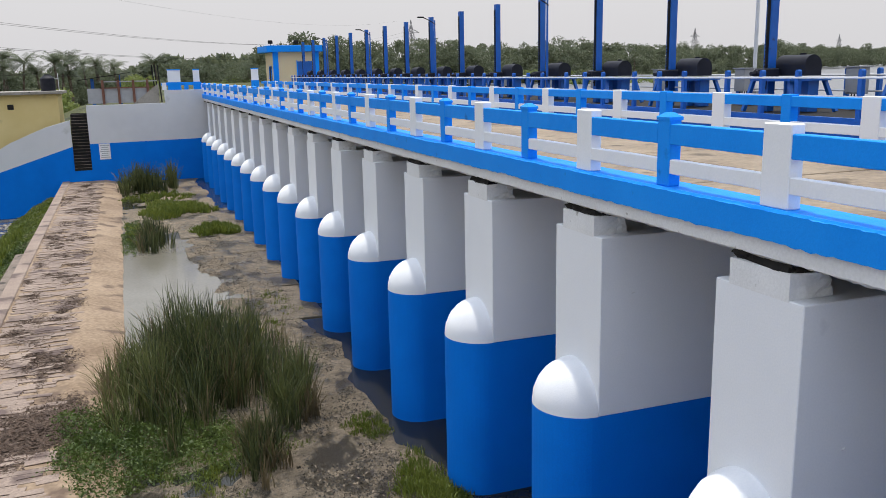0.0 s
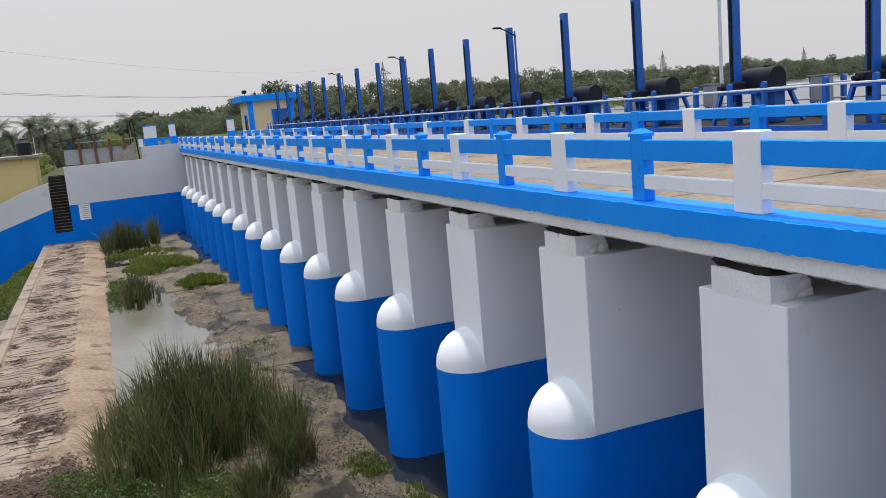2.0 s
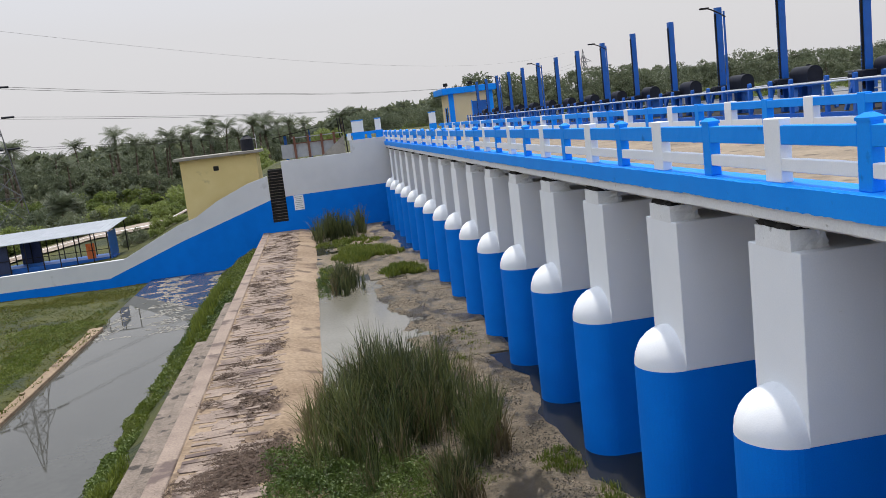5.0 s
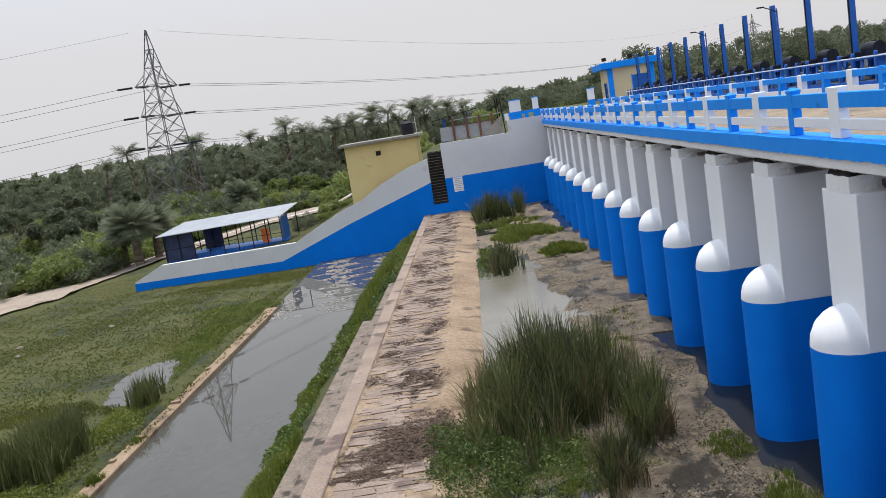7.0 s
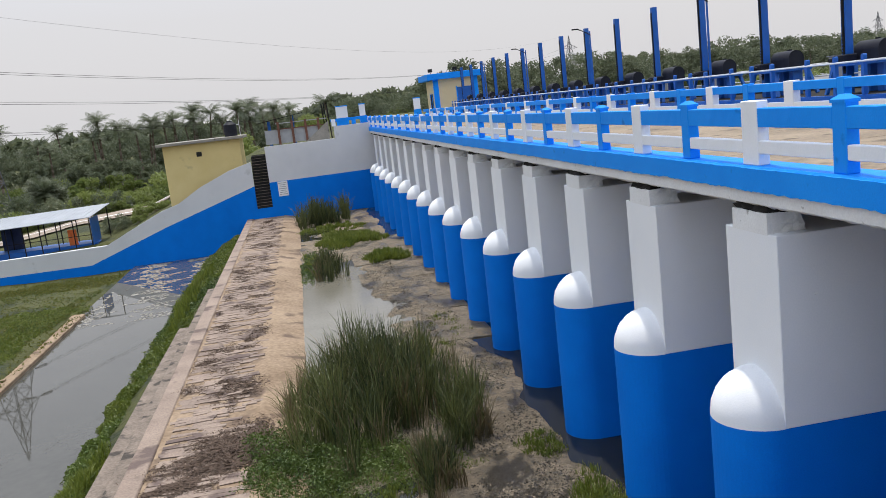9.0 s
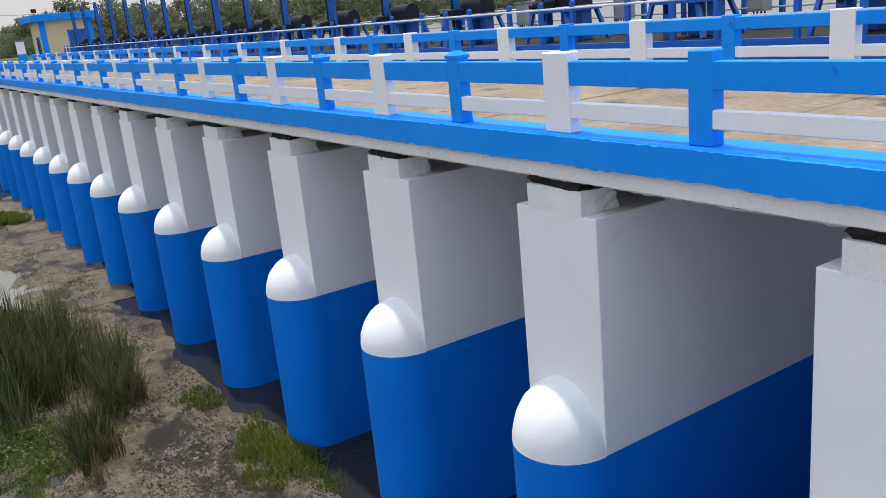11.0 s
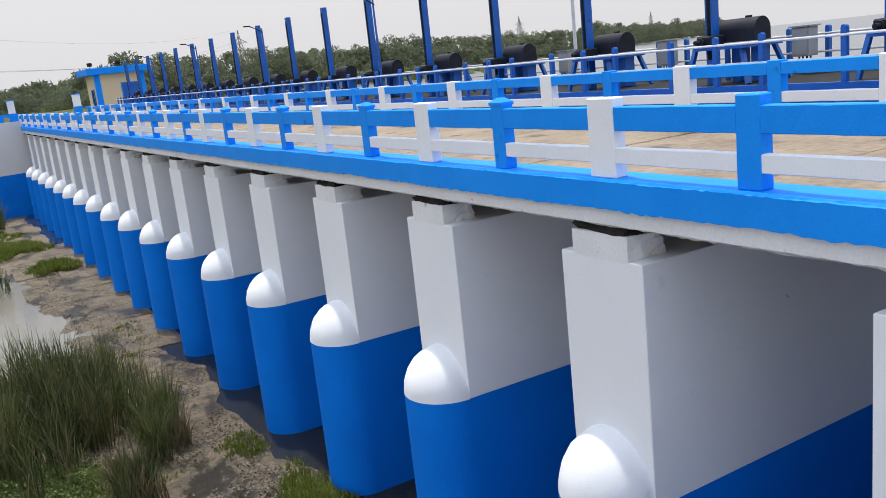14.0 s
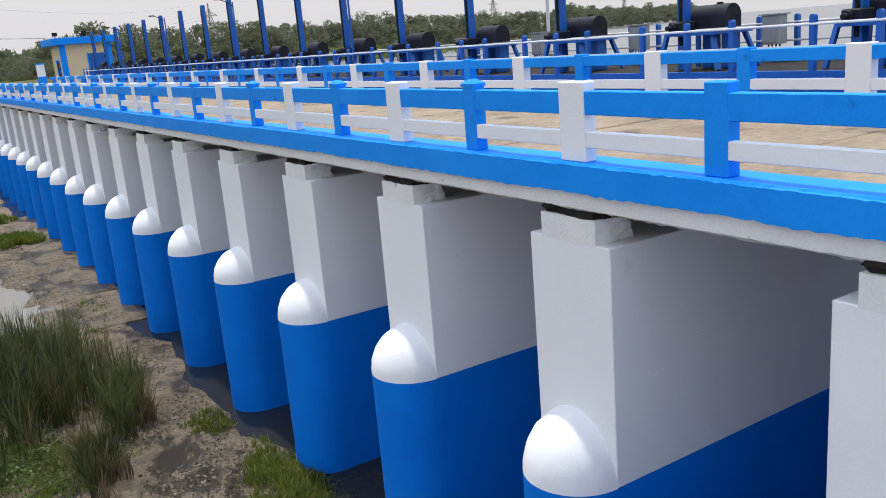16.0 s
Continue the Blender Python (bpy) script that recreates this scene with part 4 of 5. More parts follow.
# ---- plants ----
def quads(c, size, rs, flat=0.0):
    """Random leaf quads round the centres c."""
    n = len(c)
    u = rs.normal(size=(n, 3))
    u /= np.linalg.norm(u, axis=1)[:, None]
    w = rs.normal(size=(n, 3))
    w -= (w * u).sum(1)[:, None] * u
    w /= np.linalg.norm(w, axis=1)[:, None]
    s = size * rs.uniform(0.6, 1.3, (n, 1))
    v = np.stack([c - u * s - w * s * 0.3, c - u * s * 0.6 + w * s * 0.5, c + u * s], 1).reshape(-1, 3)
    return v, np.arange(3 * n).reshape(-1, 3)


def blobs(rs, count, spread, height, low, leaves, size):
    cen = np.column_stack([rs.uniform(-1, 1, count) * spread, rs.uniform(-1, 1, count) * spread, low + rs.uniform(0, 1, count) * (height - low)])
    k = 1 - ((cen[:, 2] - low) / (height - low + 1e-6) - 0.35) ** 2 * 1.3
    cen[:, :2] *= np.clip(k, 0.25, 1)[:, None]
    rad = rs.uniform(0.22, 0.42, count) * spread
    pick = rs.randint(0, count, leaves)
    d = rs.normal(size=(leaves, 3))
    d /= np.linalg.norm(d, axis=1)[:, None]
    c = cen[pick] + d * (rad[pick] * rs.uniform(0.55, 1.05, leaves))[:, None] * np.array([1, 1, 0.8])
    return cen, quads(c, size, rs)


def tree_kind(seed, spread, height, low, leaves, size, mat, label):
    rs = np.random.RandomState(seed)
    t = thing("tree", (0, 0, 0), label, "tree", "trees")
    cen, (v, f) = blobs(rs, 16, spread, height, low, leaves, size)
    bm = rod(bmesh.new(), (0, 0, -0.5), (0.1, 0.05, low * 1.15), spread * 0.09, spread * 0.05, 7)
    for c in cen[:8]:
        rod(bm, (0.1, 0.05, low * 1.05), Vector(c.tolist()), spread * 0.04, spread * 0.012, 5)
    part("trunk", bm, TRUNK, t, "", True)
    ob = new("crown", arrays("crown", v, f, mat))
    ob.parent = t
    return t


def palm_kind(seed, height, frond, n, mat, lean, label, droop=1.0):
    rs = np.random.RandomState(seed)
    t = thing("palm_tree", (0, 0, 0), label, "palm tree", "palm trees")
    bm = bmesh.new()
    pts = [Vector((lean * (i / 8) ** 2, 0, height * i / 8 - 0.3)) for i in range(9)]
    for i, (p, q) in enumerate(zip(pts, pts[1:])):
        rod(bm, p, q, 0.24 - 0.012 * i, 0.228 - 0.012 * i, 7)
    part("trunk", bm, TRUNK, t, "", True)
    top = np.array(pts[-1])
    V = []
    for k in range(n):
        a, e = rs.uniform(0, 6.28), rs.uniform(-0.35, 1.35)
        L = frond * rs.uniform(0.8, 1.1)
        m = 16
        s = np.linspace(0, 1, m)
        ang = e - droop * 1.5 * s
        r = np.concatenate([[0], np.cumsum(np.cos(ang[:-1]) * L / m)])
        z = np.concatenate([[0], np.cumsum(np.sin(ang[:-1]) * L / m)])
        axis = np.array([math.cos(a), math.sin(a), 0])
        side = np.array([-math.sin(a), math.cos(a), 0])
        line = top + r[:, None] * axis + z[:, None] * np.array([0, 0, 1])
        for i in range(m - 1):
            w = 0.95 * frond / 3.4 * math.sin(0.35 + 2.6 * s[i])
            for sg in (-1, 1):
                tip = line[i] + sg * side * w + axis * w * 0.35 + np.array([0, 0, -w * 0.45])
                seg = line[i + 1] - line[i]
                V.append([line[i], line[i] + seg * 0.5, tip + seg * 0.12, tip])
    V = np.array(V).reshape(-1, 3)
    ob = new("crown", arrays("crown", V, np.arange(len(V)).reshape(-1, 4), mat))
    ob.parent = t
    return t


rs = np.random.RandomState(5)
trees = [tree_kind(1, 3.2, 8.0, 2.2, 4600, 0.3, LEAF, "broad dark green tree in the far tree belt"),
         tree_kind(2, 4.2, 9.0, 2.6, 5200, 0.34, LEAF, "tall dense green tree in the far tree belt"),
         tree_kind(3, 2.6, 5.0, 0.9, 3600, 0.26, LEAFLIGHT, "low light green tree among the scrub")]
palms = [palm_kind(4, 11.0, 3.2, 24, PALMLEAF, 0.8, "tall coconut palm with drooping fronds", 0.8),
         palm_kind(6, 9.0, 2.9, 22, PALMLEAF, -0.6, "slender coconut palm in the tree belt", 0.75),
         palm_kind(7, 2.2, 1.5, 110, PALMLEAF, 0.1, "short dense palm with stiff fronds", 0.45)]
bushes = []
for seed, spread, height, mat in ((11, 2.4, 2.0, LEAFLIGHT), (12, 3.0, 2.6, LEAF), (13, 2.0, 1.4, LEAFLIGHT)):
    r2 = np.random.RandomState(seed)
    cen, (v, f) = blobs(r2, 18, spread, height, 0.1, 2900, 0.2)
    b = thing("bush", (0, 0, 0), "dense green scrub bush", "bush", "scrub bushes")
    ob = new("foliage", arrays("foliage", v, f, mat))
    ob.parent = b
    stem = bmesh.new()
    for c in cen[:5]:
        rod(stem, (0, 0, -0.3), Vector(c.tolist()), 0.06, 0.02, 5)
    part("stems", stem, TRUNK, b)
    bushes.append(b)

used = set()


def plant(kind, x, y, s=1.0, z=None):
    z = float(land(np.array([float(x)]), np.array([float(y)]))[0]) if z is None else z
    m = pose(x, y, z - 0.05, 0, 0, rs.uniform(0, 360))
    if id(kind) not in used:
        used.add(id(kind))
        kind.matrix_basis = m @ Matrix.Diagonal((s, s, s, 1))
        return kind
    c = copy_thing(kind, m)
    c.scale = (s, s, s)
    return c


def polar(az, d):
    return -6.3 + d * math.sin(radians(az)), -6.6 + d * math.cos(radians(az))


# scrub west of the road, up to the tree belt
for i in range(270):
    az = rs.uniform(-42, -3)
    d = 92 + 120 * rs.uniform(0, 1) ** 1.3
    x, y = polar(az, d)
    if x > -46 and y < 92 or (abs(y - 88) < 6 and x > -40):
        continue
    plant(bushes[(0, 2, 0, 2, 1)[rs.randint(0, 5)]], x, y, rs.uniform(0.7, 1.5))
for x, y, s in ((-64, 77, 1.2), (-67, 71, 1.1), (-60, 84, 1.2), (-56, 90, 1.2), (-70, 66, 1.2), (-75, 62, 1.2), (-58, 90, 1.5), (-47, 93, 1.1), (-72, 70, 1.5), (-40, 95, 1.2), (-33, 94, 0.9), (-27, 93, 0.8), (-24, 76, 0.45), (-21.5, 75, 0.4), (-20, 77, 0.5), (-22, 80, 0.5)):
    plant(bushes[rs.randint(0, 3)], x, y, s)
for i in range(60):
    az = rs.uniform(-44, -3)
    x, y = polar(az, rs.uniform(120, 215))
    plant(trees[2 if rs.rand() < 0.6 else rs.randint(0, 2)], x, y, rs.uniform(0.6, 0.95))
# tree belt: one dense wood, too far off to tell its trees apart
def wood(name, label, spots, leaves, size, mat, seed):
    r = np.random.RandomState(seed)
    vs = []
    for x, y, z, spread, height in spots:
        cen, (v, f) = blobs(r, 12, spread, height, height * 0.12, leaves, size * spread / 4)
        vs.append(v + np.array([x, y, z]))
    v = np.concatenate(vs)
    return tagged(new(name, arrays(name, v, np.arange(len(v)).reshape(-1, 3), mat)), label, "trees", "", "stuff")


def ground_z(x, y):
    return float(land(np.array([float(x)]), np.array([float(y)]))[0]) - 0.1


belt = []
for i in range(250):
    az = -46 + 60 * (i + rs.uniform(-0.4, 0.4)) / 250
    x, y = polar(az, rs.uniform(205, 300))
    k = rs.uniform(0.75, 1.12)
    tall = 9.6 if az < -13 else 11.0 if az < -2 else 9.6
    tall = 5.6 if ground_z(x, y) > 2 else tall
    belt.append((x, y, ground_z(x, y), 4.2 * k, tall * k))
wood("tree_belt", "dense belt of trees beyond the scrub, leaves greyed for haze", belt, 2500, 0.27, LEAF, 61)
distant = []
for i in range(150):
    x, y = polar(-50 + 66 * (i + rs.uniform(-0.4, 0.4)) / 150, rs.uniform(520, 800))
    distant.append((x, y, ground_z(x, y), 13.0, rs.uniform(9, 14)))
wood("distant_wood", "far line of trees on the horizon, leaves greyed for haze", distant, 700, 1.1, LEAF, 63)
shore = []
for i in range(230):
    t = (i + rs.uniform(0, 1)) / 230
    x = 20 + 760 * t ** 1.4
    y = float(np.interp(x, [12, 30, 190, 388, 601, 1200], [76, 172, 248, 400, 546, 905])) + rs.uniform(3, 60)
    k = rs.uniform(0.7, 1.15) * (1 + 0.75 * t)
    shore.append((x, y, ground_z(x, y), 5.2 * k, 8.6 * k))
for i in range(60):
    x, y = polar(rs.uniform(10, 36), rs.uniform(255, 360))
    k = rs.uniform(0.9, 1.3)
    shore.append((x, y, ground_z(x, y), 5.2 * k, 8.8 * k))
wood("shore_wood", "green wood along the far shore of the reservoir, leaves greyed for haze", shore, 1900, 0.28, LEAF, 62)
for i in range(50):
    az = rs.uniform(-24, 34)
    d = rs.uniform(190, 235) if az < 10 else rs.uniform(280, 330)
    x, y = polar(az, d)
    plant(palms[rs.randint(0, 2)], x, y, rs.uniform(1.05, 1.4) if x < 9 else rs.uniform(0.6, 0.8))
for az, d, s in ((-3.4, 200, 1.5), (-2.8, 203, 1.35), (-10.0, 196, 1.35), (-9.2, 197, 1.25), (-8.2, 198, 1.4), (-7.6, 196, 1.25), (-12.2, 192, 1.35), (-12.6, 190, 1.3), (-11.2, 195, 1.2), (-6.6, 197, 1.2), (-5.6, 199, 1.3), (-4.5, 197, 1.35), (-23.8, 190, 1.3), (-22.0, 192, 1.3), (-21.2, 194, 1.2), (-15.2, 196, 1.1)):
    x, y = polar(az, d)
    plant(palms[rs.randint(0, 2)], x, y, s)
for az, d, s in ((-15.8, 128, 2.1), (-11.7, 150, 1.7), (-22.8, 92, 2.3), (-21.6, 95, 2.0), (-23.6, 96, 1.9), (-35.5, 100, 2.0)):
    x, y = polar(az, d)
    plant(palms[2], x, y, s)
for i in range(40):
    az = rs.uniform(14, 36)
    x, y = polar(az, rs.uniform(215, 260))
    plant(bushes[rs.randint(0, 3)], x, y, rs.uniform(1.2, 2.2))
for i in range(26):
    az = rs.uniform(1, 14)
    x, y = polar(az, rs.uniform(95, 160))
    if x < 5 or y > 80:
        plant(bushes[rs.randint(0, 3)], x, y, rs.uniform(0.5, 0.9))


for kind in trees + palms + bushes:
    if id(kind) not in used:
        plant(kind, -70, 190, 0.8)


def blades(n, cx, cy, rx, ry, h0, h1, w, mat, name, seed, ground, lean=0.35, edge=0.6, tuft=14):
    """Curved tapering blades in an elliptic patch."""
    r = np.random.RandomState(seed)
    a, q = r.uniform(0, 6.2832, n), r.uniform(0, 1, n) ** edge
    wob = 1 + 0.25 * np.sin(3 * a + seed) + 0.15 * np.sin(5 * a + 2 * seed)
    x, y = cx + rx * q * wob * np.cos(a), cy + ry * q * wob * np.sin(a)
    # gather the stems in tussocks
    root = r.randint(0, max(n // tuft, 1), n)
    spread = r.normal(0, 1, (2, n)) * min(0.09, 0.12 * min(rx, ry))
    x, y, a, q = x[root] + spread[0], y[root] + spread[1], a[root], q[root]
    z = ground(x, y)
    h = r.uniform(h0, h1, n) * (1.05 - 0.35 * q ** 2)
    d = r.uniform(0, 6.2832, n)
    out = lean * h * r.uniform(0.15, 1.0, n) ** 1.5
    dx, dy = np.cos(d) * out + 0.25 * out * np.cos(a) * q, np.sin(d) * out + 0.25 * out * np.sin(a) * q
    f = r.uniform(0, 6.2832, n)
    wx, wy = np.cos(f) * w, np.sin(f) * w
    rows = []
    for s, k in ((0, 0.8), (0.4, 1.0), (0.75, 0.7), (1.0, 0.08)):
        px, py, pz = x + dx * s ** 2, y + dy * s ** 2, z - 0.04 + h * (s - 0.18 * s ** 3 * np.minimum(out / h * 2, 1))
        rows.append(np.stack([np.stack([px - wx * k, py - wy * k, pz], 1), np.stack([px + wx * k, py + wy * k, pz], 1)], 1))
    v = np.stack(rows, 1).reshape(-1, 3)
    b = np.arange(n)[:, None] * 8
    faces = np.concatenate([b + np.array([[0, 1, 3, 2]]), b + np.array([[2, 3, 5, 4]]), b + np.array([[4, 5, 7, 6]])], 0)
    return arrays(name, v, faces, mat)


def patch(name, label, category, me):
    return tagged(new(name, me), label, category, "", "stuff")


REEDS = "tall dark green reeds growing from the wet basin floor"
for j, (n, cx, cy, rx, ry, h0, h1) in enumerate(((3300, -5.1, 17.2, 1.8, 4.2, 1.2, 2.75), (800, -6.5, 15.8, 1.1, 2.4, 0.9, 2.4), (420, -3.5, 17.5, 0.7, 3.0, 1.1, 2.2), (420, -2.75, 14.2, 0.3, 0.8, 1.2, 2.0), (300, -3.3, 13.2, 0.3, 0.5, 1.0, 1.9), (380, -4.2, 11.2, 0.4, 1.0, 0.9, 1.7), (700, -5.6, 38.5, 0.75, 2.2, 1.0, 1.9), (1700, -5.6, 61.0, 1.6, 2.6, 1.2, 2.6), (420, -3.3, 62.0, 0.4, 1.6, 1.4, 2.6))):
    patch("reeds", REEDS, "reeds", blades(int(n * 0.62), cx, cy, rx, ry, h0, h1, 0.013 if cy < 30 else 0.02, REED, "reeds", 40 + j, bed, 0.48))
for j, (n, cx, cy, rx, ry, h0, h1) in enumerate(((900, -5.0, 17.0, 2.2, 5.0, 0.8, 2.0), (350, -4.2, 11.5, 0.6, 1.4, 0.5, 1.2), (220, -7.2, 16.5, 0.5, 2.0, 0.8, 1.6), (160, -5.6, 38.5, 0.9, 2.4, 0.8, 1.5), (120, -2.75, 14.0, 0.4, 1.0, 0.8, 1.6))):
    patch("dry_reeds", "straw brown dead reed stems among the green", "reeds", blades(n, cx, cy, rx, ry, h0, h1, 0.013, DRYREED, "dry_reeds", 70 + j, bed, 0.6))
GR = "low bright green grass growing on silt"
for j, (n, cx, cy, rx, ry, h0, h1) in enumerate(((6000, -3.9, 50.0, 2.1, 3.2, 0.25, 0.6), (2600, -2.2, 41.3, 1.2, 1.6, 0.25, 0.6), (3800, -1.15, 8.4, 0.75, 1.8, 0.1, 0.32), (900, -1.5, 12.2, 0.5, 0.8, 0.08, 0.25), (1500, -5.2, 11.3, 1.8, 1.6, 0.06, 0.25), (900, -6.3, 42.0, 0.7, 4.0, 0.1, 0.3), (700, -3.2, 21.5, 1.2, 2.0, 0.1, 0.45), (500, -1.6, 24.0, 1.0, 2.5, 0.06, 0.2), (1600, -4.6, 57.0, 2.4, 2.0, 0.15, 0.4))):
    patch("grass", GR, "grass", blades(n, cx, cy, rx, ry, h0, h1, 0.012 if cy < 30 else 0.03, GRASS, "grass", 90 + j, bed, 0.7))


def weeds(n, cx, cy, rx, ry, h, size, mat, seed, ground, name="weeds", label="low leafy green weeds"):
    r = np.random.RandomState(seed)
    a, q = r.uniform(0, 6.2832, n), r.uniform(0, 1, n) ** 0.6
    wob = 1 + 0.22 * np.sin(3 * a + seed) + 0.16 * np.sin(7 * a + 2 * seed) + np.abs(r.normal(0, 0.13, n))
    x, y = cx + rx * q * wob * np.cos(a), cy + ry * q * wob * np.sin(a)
    q = np.minimum(q * (0.9 + 0.35 * wobble(x, y, 2.5, seed + 500)), 1)
    z = ground(x, y) + h * r.uniform(0.05, 1, n) * (1.1 - q ** 3) * (0.7 + 0.3 * np.sin(x * 5 + y * 3))
    v, f = quads(np.stack([x, y, z], 1), size, r)
    return patch(name, label, "weeds", arrays(name, v, f, mat))


weeds(17000, -7.0, 13.2, 1.6, 2.2, 0.42, 0.045, WEED, 1, sill_top)
weeds(6000, -5.0, 12.6, 1.2, 1.6, 0.3, 0.04, WEED, 2, bed)
weeds(2600, -6.5, 41.0, 0.6, 4.5, 0.2, 0.08, WEED, 3, bed)
for j, (y, ry, x, rx) in enumerate(((15.5, 3.4, -14.3, 0.9), (22.5, 2.6, -14.6, 0.6), (28, 3.0, -14.7, 0.6), (35, 4.5, -14.0, 1.3), (43, 5, -13.9, 1.6), (52, 6, -13.7, 1.6), (61, 6, -13.4, 1.6), (9, 3, -14.0, 1.0))):
    weeds(9000, x, y, rx, ry, 0.35, 0.075, WEED if j % 3 == 1 else GRASS, 10 + j, bank, "weeds", "rank green weeds on the bank")
patch("bank_grass", "bright green grass on the channel bank", "grass", blades(6500, -14.3, 16.5, 0.75, 4.2, 0.3, 0.7, 0.02, GRASS, "bank_grass", 130, bank, 0.6))
patch("bank_grass", "bright green grass on the channel bank", "grass", blades(2500, -13.9, 46.0, 0.7, 8.0, 0.4, 1.0, 0.03, GRASS, "bank_grass", 131, bank, 0.5))

# meadow plants
flat = lambda X, Y: land(X, Y)
patch("meadow_grass", "short green meadow grass", "grass", blades(70000, -38, 40, 20, 27, 0.04, 0.15, 0.032, MEADOWGRASS, "meadow_grass", 140, flat, 1.2, 0.5, 3))
patch("reeds", "dark green reeds at the edge of the meadow", "reeds", blades(2600, -24.2, 23.5, 1.5, 2.6, 1.0, 2.0, 0.025, REED, "reeds", 141, flat, 0.4))
patch("reeds", "thin reeds beside the meadow pool", "reeds", blades(420, -22.6, 30.0, 0.6, 1.3, 0.9, 1.7, 0.02, REED, "reeds", 142, flat, 0.4))
for j, (x, y, rx, ry, n) in enumerate(((-23.4, 41, 1.3, 6, 2600), (-24, 49, 2.4, 3, 2000), (-24, 19, 2, 3, 2200), (-23, 27, 1.0, 2.5, 1400), (-27, 30, 2.5, 1.2, 1200), (-36, 30, 9, 1.4, 2600), (-27, 63, 6, 2.2, 2600))):
    weeds(n * 3, x, y, rx, ry, 0.22, 0.075, MEADOWGRASS if j > 3 else GRASS, 30 + j, flat, "weeds", "patchy leafy weeds on the meadow")

# uneven tufts all over the meadow, thick in some places and thin in others
rm = np.random.RandomState(303)
nm = 130000
mx = -21.8 - 40 * rm.uniform(0, 1, nm) ** 1.3
my = 12 + 55 * rm.uniform(0, 1, nm)
tuft = 0.7 * wobble(mx, my, 0.5, 304) + 0.6 * wobble(mx, my, 2.4, 305) + rm.normal(0, 0.25, nm)
keep = (tuft > 0.05) & (mx > -26 - (67 - my) * 0.25 - 18) & (((mx + 24.3) / 3) ** 2 + ((my - 34) / 7) ** 2 > 1.0)
mx, my, tuft = mx[keep], my[keep], tuft[keep]
mv, mf = quads(np.stack([mx, my, land(mx, my) + 0.05 + 0.16 * np.clip(tuft, 0, 1) * rm.uniform(0.2, 1, len(mx))], 1), 0.075, rm)
pick = rm.rand(len(mf)) < 0.6
for mat, sel in ((MEADOWGRASS, pick), (WEED, ~pick)):
    vv = mv.reshape(-1, 3, 3)[sel].reshape(-1, 3)
    patch("meadow_tufts", "uneven yellow-green tufts over the meadow", "grass", arrays("meadow_tufts", vv, np.arange(len(vv)).reshape(-1, 3), mat))
STONEPALE = material("pale_field_stone", (0.2, 0.17, 0.13), (0.32, 0.28, 0.22), 0.9, 3, 20, 0.5)
for j, (x, y, w) in enumerate(((-24.3, 18.2, 0.3), (-23.4, 17.0, 0.22), (-22.6, 18.9, 0.2), (-25.6, 19.2, 0.18), (-38, 47, 0.3), (-36.5, 44, 0.22), (-33, 50, 0.25), (-29, 27.5, 0.22))):
    bm = bmesh.new()
    bmesh.ops.create_icosphere(bm, subdivisions=2, radius=w * 0.75, matrix=Matrix.Diagonal((1.2, 0.9, 0.6, 1)))
    lumpy(bm, w * 0.16, 700 + j)
    bm.transform(Matrix.Translation((x, y, ground_z(x, y) + 0.1 + w * 0.3)))
    solid("field_stone", bm, STONEPALE, "rough pale stone lying in the meadow grass", "stone")
for j, (y, w) in enumerate(((29.4, 0.5), (25.2, 0.45), (34.5, 0.25), (22.9, 0.22))):
    solid("loose_block", lumpy(box(bmesh.new(), -21.45, -21.45 + w * 0.9, y, y + 0.22, -2.13, -2.02), 0.015, 720 + j), SILL, "loose broken concrete block on the kerb", "block")
for j, (x, y, n) in enumerate(((-21.3, 21.3, 500), (-20.95, 19.4, 260), (-21.5, 18.2, 420), (-21.2, 25.0, 160))):
    patch("kerb_grass", "tuft of grass hanging over the kerb", "grass", blades(n, x, y, 0.35, 0.5, 0.15, 0.45, 0.014, GRASS, "kerb_grass", 740 + j, lambda X, Y: np.full_like(X, -2.14), 0.9))

# floating weed on the far end of the channel
SCUM = material("pale_scum", (0.16, 0.15, 0.125), (0.34, 0.32, 0.28), 0.8, 4, 20, 0.2)
r4 = np.random.RandomState(77)
fx, fy = r4.uniform(-20.8, -14.4, 9000), 67 - 22 * r4.uniform(0, 1, 9000) ** 1.4
keep = wobble(fx, fy, 1.6, 80) > 0.05
c = np.stack([fx, fy, np.full(9000, CHANNEL_Z + 0.01)], 1)[keep]
u = r4.normal(0, 0.06, (len(c), 2))
du = np.column_stack([u, np.full(len(c), 0.004)])
dw = np.column_stack([-u[:, 1], u[:, 0] * 0.6, np.full(len(c), -0.003)])
v = np.stack([c - du, c + dw, c + du, c - dw], 1).reshape(-1, 3)
patch("floating_weed", "scum and leaves floating on the channel", "weeds", arrays("floating_weed", v, np.arange(len(v)).reshape(-1, 4), SCUM))

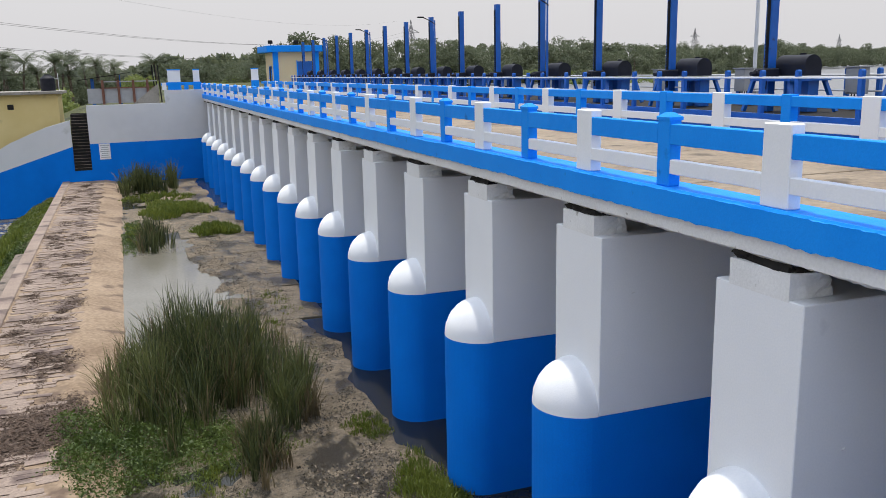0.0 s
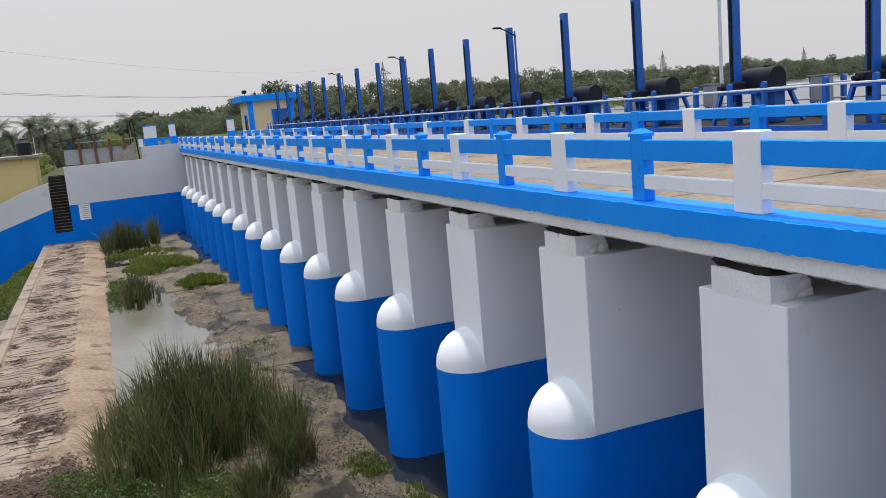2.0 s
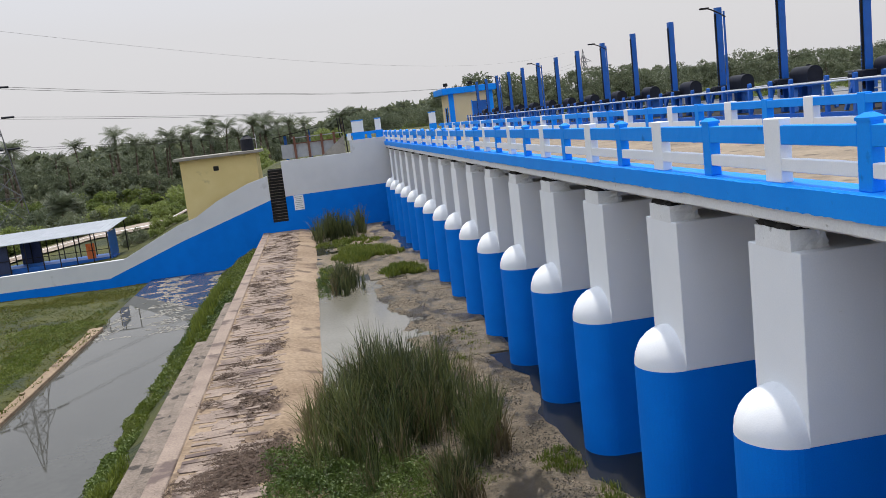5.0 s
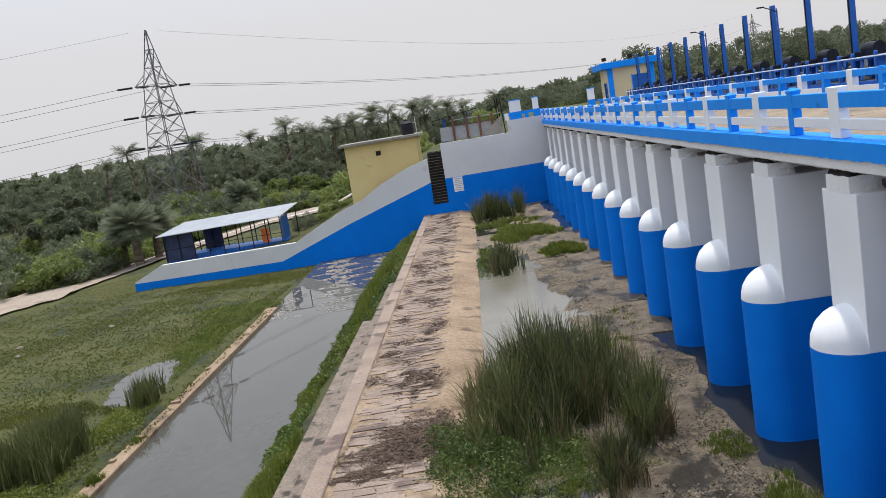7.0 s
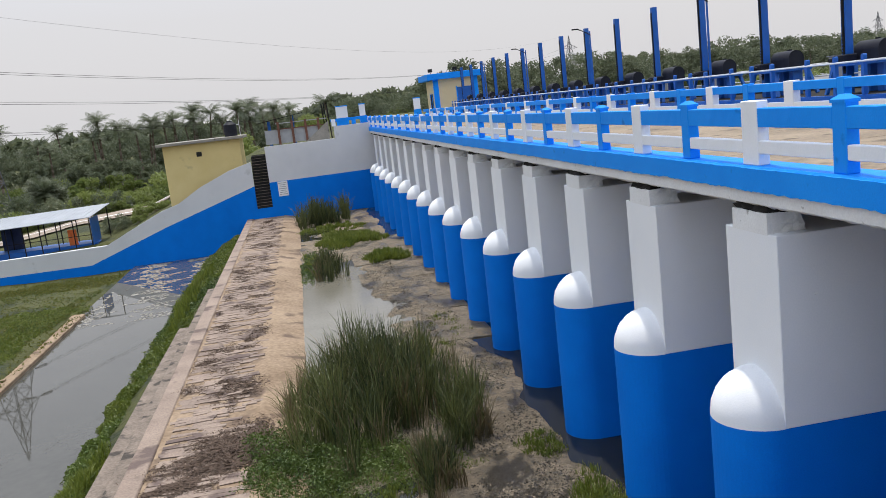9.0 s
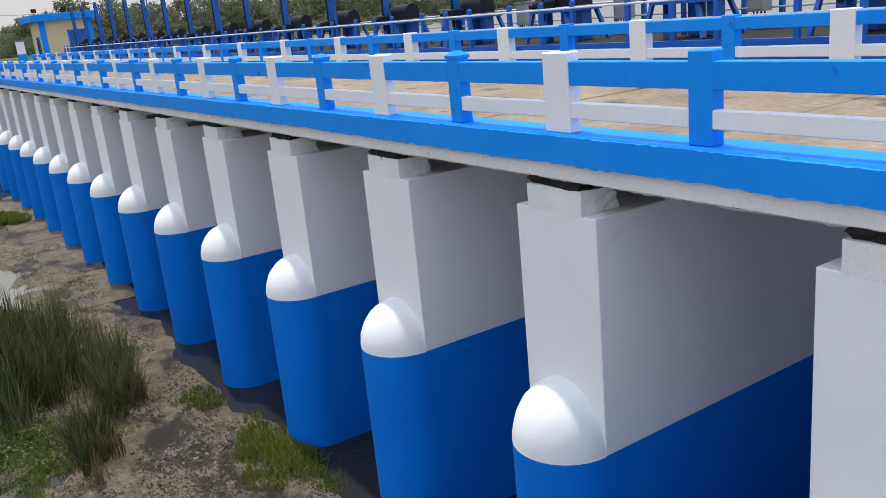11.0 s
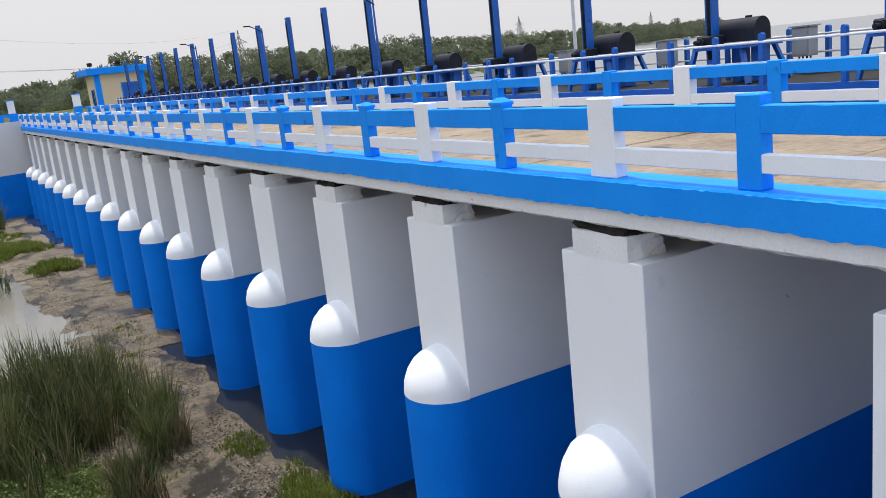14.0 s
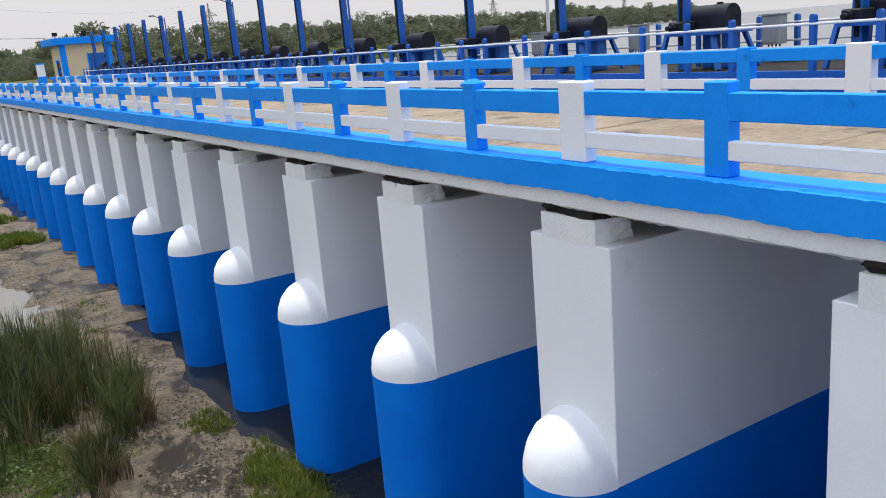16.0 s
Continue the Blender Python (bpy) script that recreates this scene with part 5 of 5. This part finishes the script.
# dry weed heaps on the sill
def heap(n, cx, cy, rx, ry, h, seed):
    r = np.random.RandomState(seed)
    a, q = r.uniform(0, 6.2832, n), r.uniform(0, 1, n) ** 0.6
    wob = 1 + 0.3 * np.sin(3 * a + seed) + 0.2 * np.sin(6 * a) + r.normal(0, 0.22, n)
    x, y = cx + rx * q * wob * np.cos(a), cy + ry * q * wob * np.sin(a)
    z = sill_top(x, y) + 0.01 + h * (1 - q) * r.uniform(0, 1, n)
    c = np.stack([x, y, z], 1)
    u = np.stack([np.cos(a * 7), np.sin(a * 7), r.normal(0, 0.25, n)], 1) * r.uniform(0.015, 0.06, n)[:, None]
    w = np.stack([-u[:, 1], u[:, 0], r.normal(0, 0.02, n)], 1) * 0.22
    v = np.stack([c - u - w, c + u - w, c + u + w, c - u + w], 1).reshape(-1, 3)
    return patch("weed_heap", "heap of dry brown weeds on the sill", "debris", arrays("weed_heap", v, np.arange(4 * n).reshape(-1, 4), DEBRIS))


heap(20000, -8.8, 14.4, 1.6, 1.5, 0.14, 3)
heap(5000, -10.0, 12.8, 0.7, 0.5, 0.07, 4)
r3 = np.random.RandomState(9)
for j in range(70):
    heap(420, r3.uniform(-10.7, -8.7), 18 + 48 * r3.uniform(0, 1), r3.uniform(0.2, 0.75), r3.uniform(0.3, 1.2), 0.05, 50 + j)

# leaf litter, silt crumbs and broken stems over the basin floor
r5 = np.random.RandomState(31)
n5 = 60000
fx, fy = r5.uniform(-5.2, 0.4, n5), 3 + 42 * r5.uniform(0, 1, n5) ** 1.5
keep = (wobble(fx, fy, 1.3, 33) + 0.6 * wobble(fx, fy, 4.0, 34) > -0.15) & (bed(fx, fy) > 0.0)
fx, fy = fx[keep], fy[keep]
c = np.stack([fx, fy, np.maximum(bed(fx, fy), 0.0) + 0.012], 1)
ang, ln = r5.uniform(0, 6.28, len(c)), r5.uniform(0.008, 0.03, len(c))
u = np.stack([np.cos(ang) * ln, np.sin(ang) * ln, r5.normal(0, 0.006, len(c))], 1)
w = np.stack([-u[:, 1], u[:, 0], r5.normal(0, 0.012, len(c))], 1) * r5.uniform(0.15, 0.8, len(c))[:, None]
v = np.stack([c - u - w, c + u - w, c + u + w, c - u + w], 1).reshape(-1, 3)
half = (len(v) // 16) * 12
LITTER = material("dark_leaf_litter", (0.016, 0.014, 0.01), (0.06, 0.05, 0.034), 0.9, 5, 30, 0.3)
CHIPS = material("pale_silt_chips", (0.14, 0.11, 0.075), (0.3, 0.24, 0.17), 0.9, 5, 30, 0.3)
patch("leaf_litter", "dark leaf litter on the wet floor", "debris", arrays("leaf_litter", v[:half], np.arange(half).reshape(-1, 4), LITTER))
patch("silt_chips", "pale dried silt chips on the floor", "debris", arrays("silt_chips", v[half:], np.arange(len(v) - half).reshape(-1, 4), CHIPS))

# ---- floor slabs and paving stones, as pieces ----
floor_ob = bpy.data.objects["apron_floor"]
sill_ob = bpy.data.objects["end_sill"]
SLAB = wet_floor("silted_slab", (0.26, 0.205, 0.142), (0.5, 0.41, 0.3), (0.13, 0.108, 0.076), (0.23, 0.19, 0.135))
slab_me = []
for j in range(3):
    bm = bmesh.new()
    box(bm, -0.96, 0.96, -1.2, 1.2, -0.06, 0.03, 0.015)
    for v in bm.verts:
        v.co.z += 0.012 * math.sin(v.co.x * 7 + v.co.y * 5 + j * 2)
    slab_me.append(mesh_of(bm, "slab", SLAB))
for i in range(11):
    for j in range(2):
        if j == 0 and (i < 5 or i == 6):
            continue
        ob = share("slab", slab_me[(i + j) % 3], floor_ob, (-3.2 + 2.0 * j + r3.uniform(-0.03, 0.03), 23.4 + i * 2.5, 0.012 + r3.uniform(-0.02, 0.008)))
stones = []
for j in range(6):
    bm = bmesh.new()
    w, d = 0.16 + 0.05 * j, 0.088 + 0.008 * (j % 3)
    box(bm, -w, w, -d, d, -0.05, 0.012, 0.008)
    for k, v in enumerate(bm.verts):
        v.co.x += 0.03 * math.sin(k * 2.3 + j)
        v.co.y += 0.022 * math.sin(k * 3.7 + j * 2)
        v.co.z += 0.008 * math.sin(k * 1.9 + j)
    stones.append(mesh_of(bm, "paving_stone", PAVE))
near_count = 0
rest_v, rest_f, nv = [], [], 0
y = 9.0
while y < 66.5:
    x = -10.9 + r3.uniform(0, 0.2)
    while x < -8.45:
        j = r3.randint(0, 6)
        w = 0.16 + 0.05 * j
        x += w
        if x + w < -8.3 and r3.rand() < 0.8:
            z = float(sill_top(np.array([x]), np.array([y]))[0]) + r3.uniform(-0.005, 0.022)
            if near_count < 300:
                ob = share("paving_stone", stones[j], sill_ob, (x, y, z), r3.uniform(-0.12, 0.12))
                near_count += 1
            else:
                co = np.array([v.co[:] for v in stones[j].vertices]) + np.array([x, y, z])
                rest_v.append(co)
                rest_f += [[q + nv for q in p.vertices] for p in stones[j].polygons]
                nv += len(co)
        x += w + r3.uniform(0.005, 0.03)
    y += r3.uniform(0.195, 0.225)
me = bpy.data.meshes.new("paving_stones")
me.from_pydata(np.concatenate(rest_v).tolist(), [], rest_f)
me.materials.append(PAVE)
ob = tagged(new("paving_stones", me), "", "", "", "stuff")
ob.parent = sill_ob
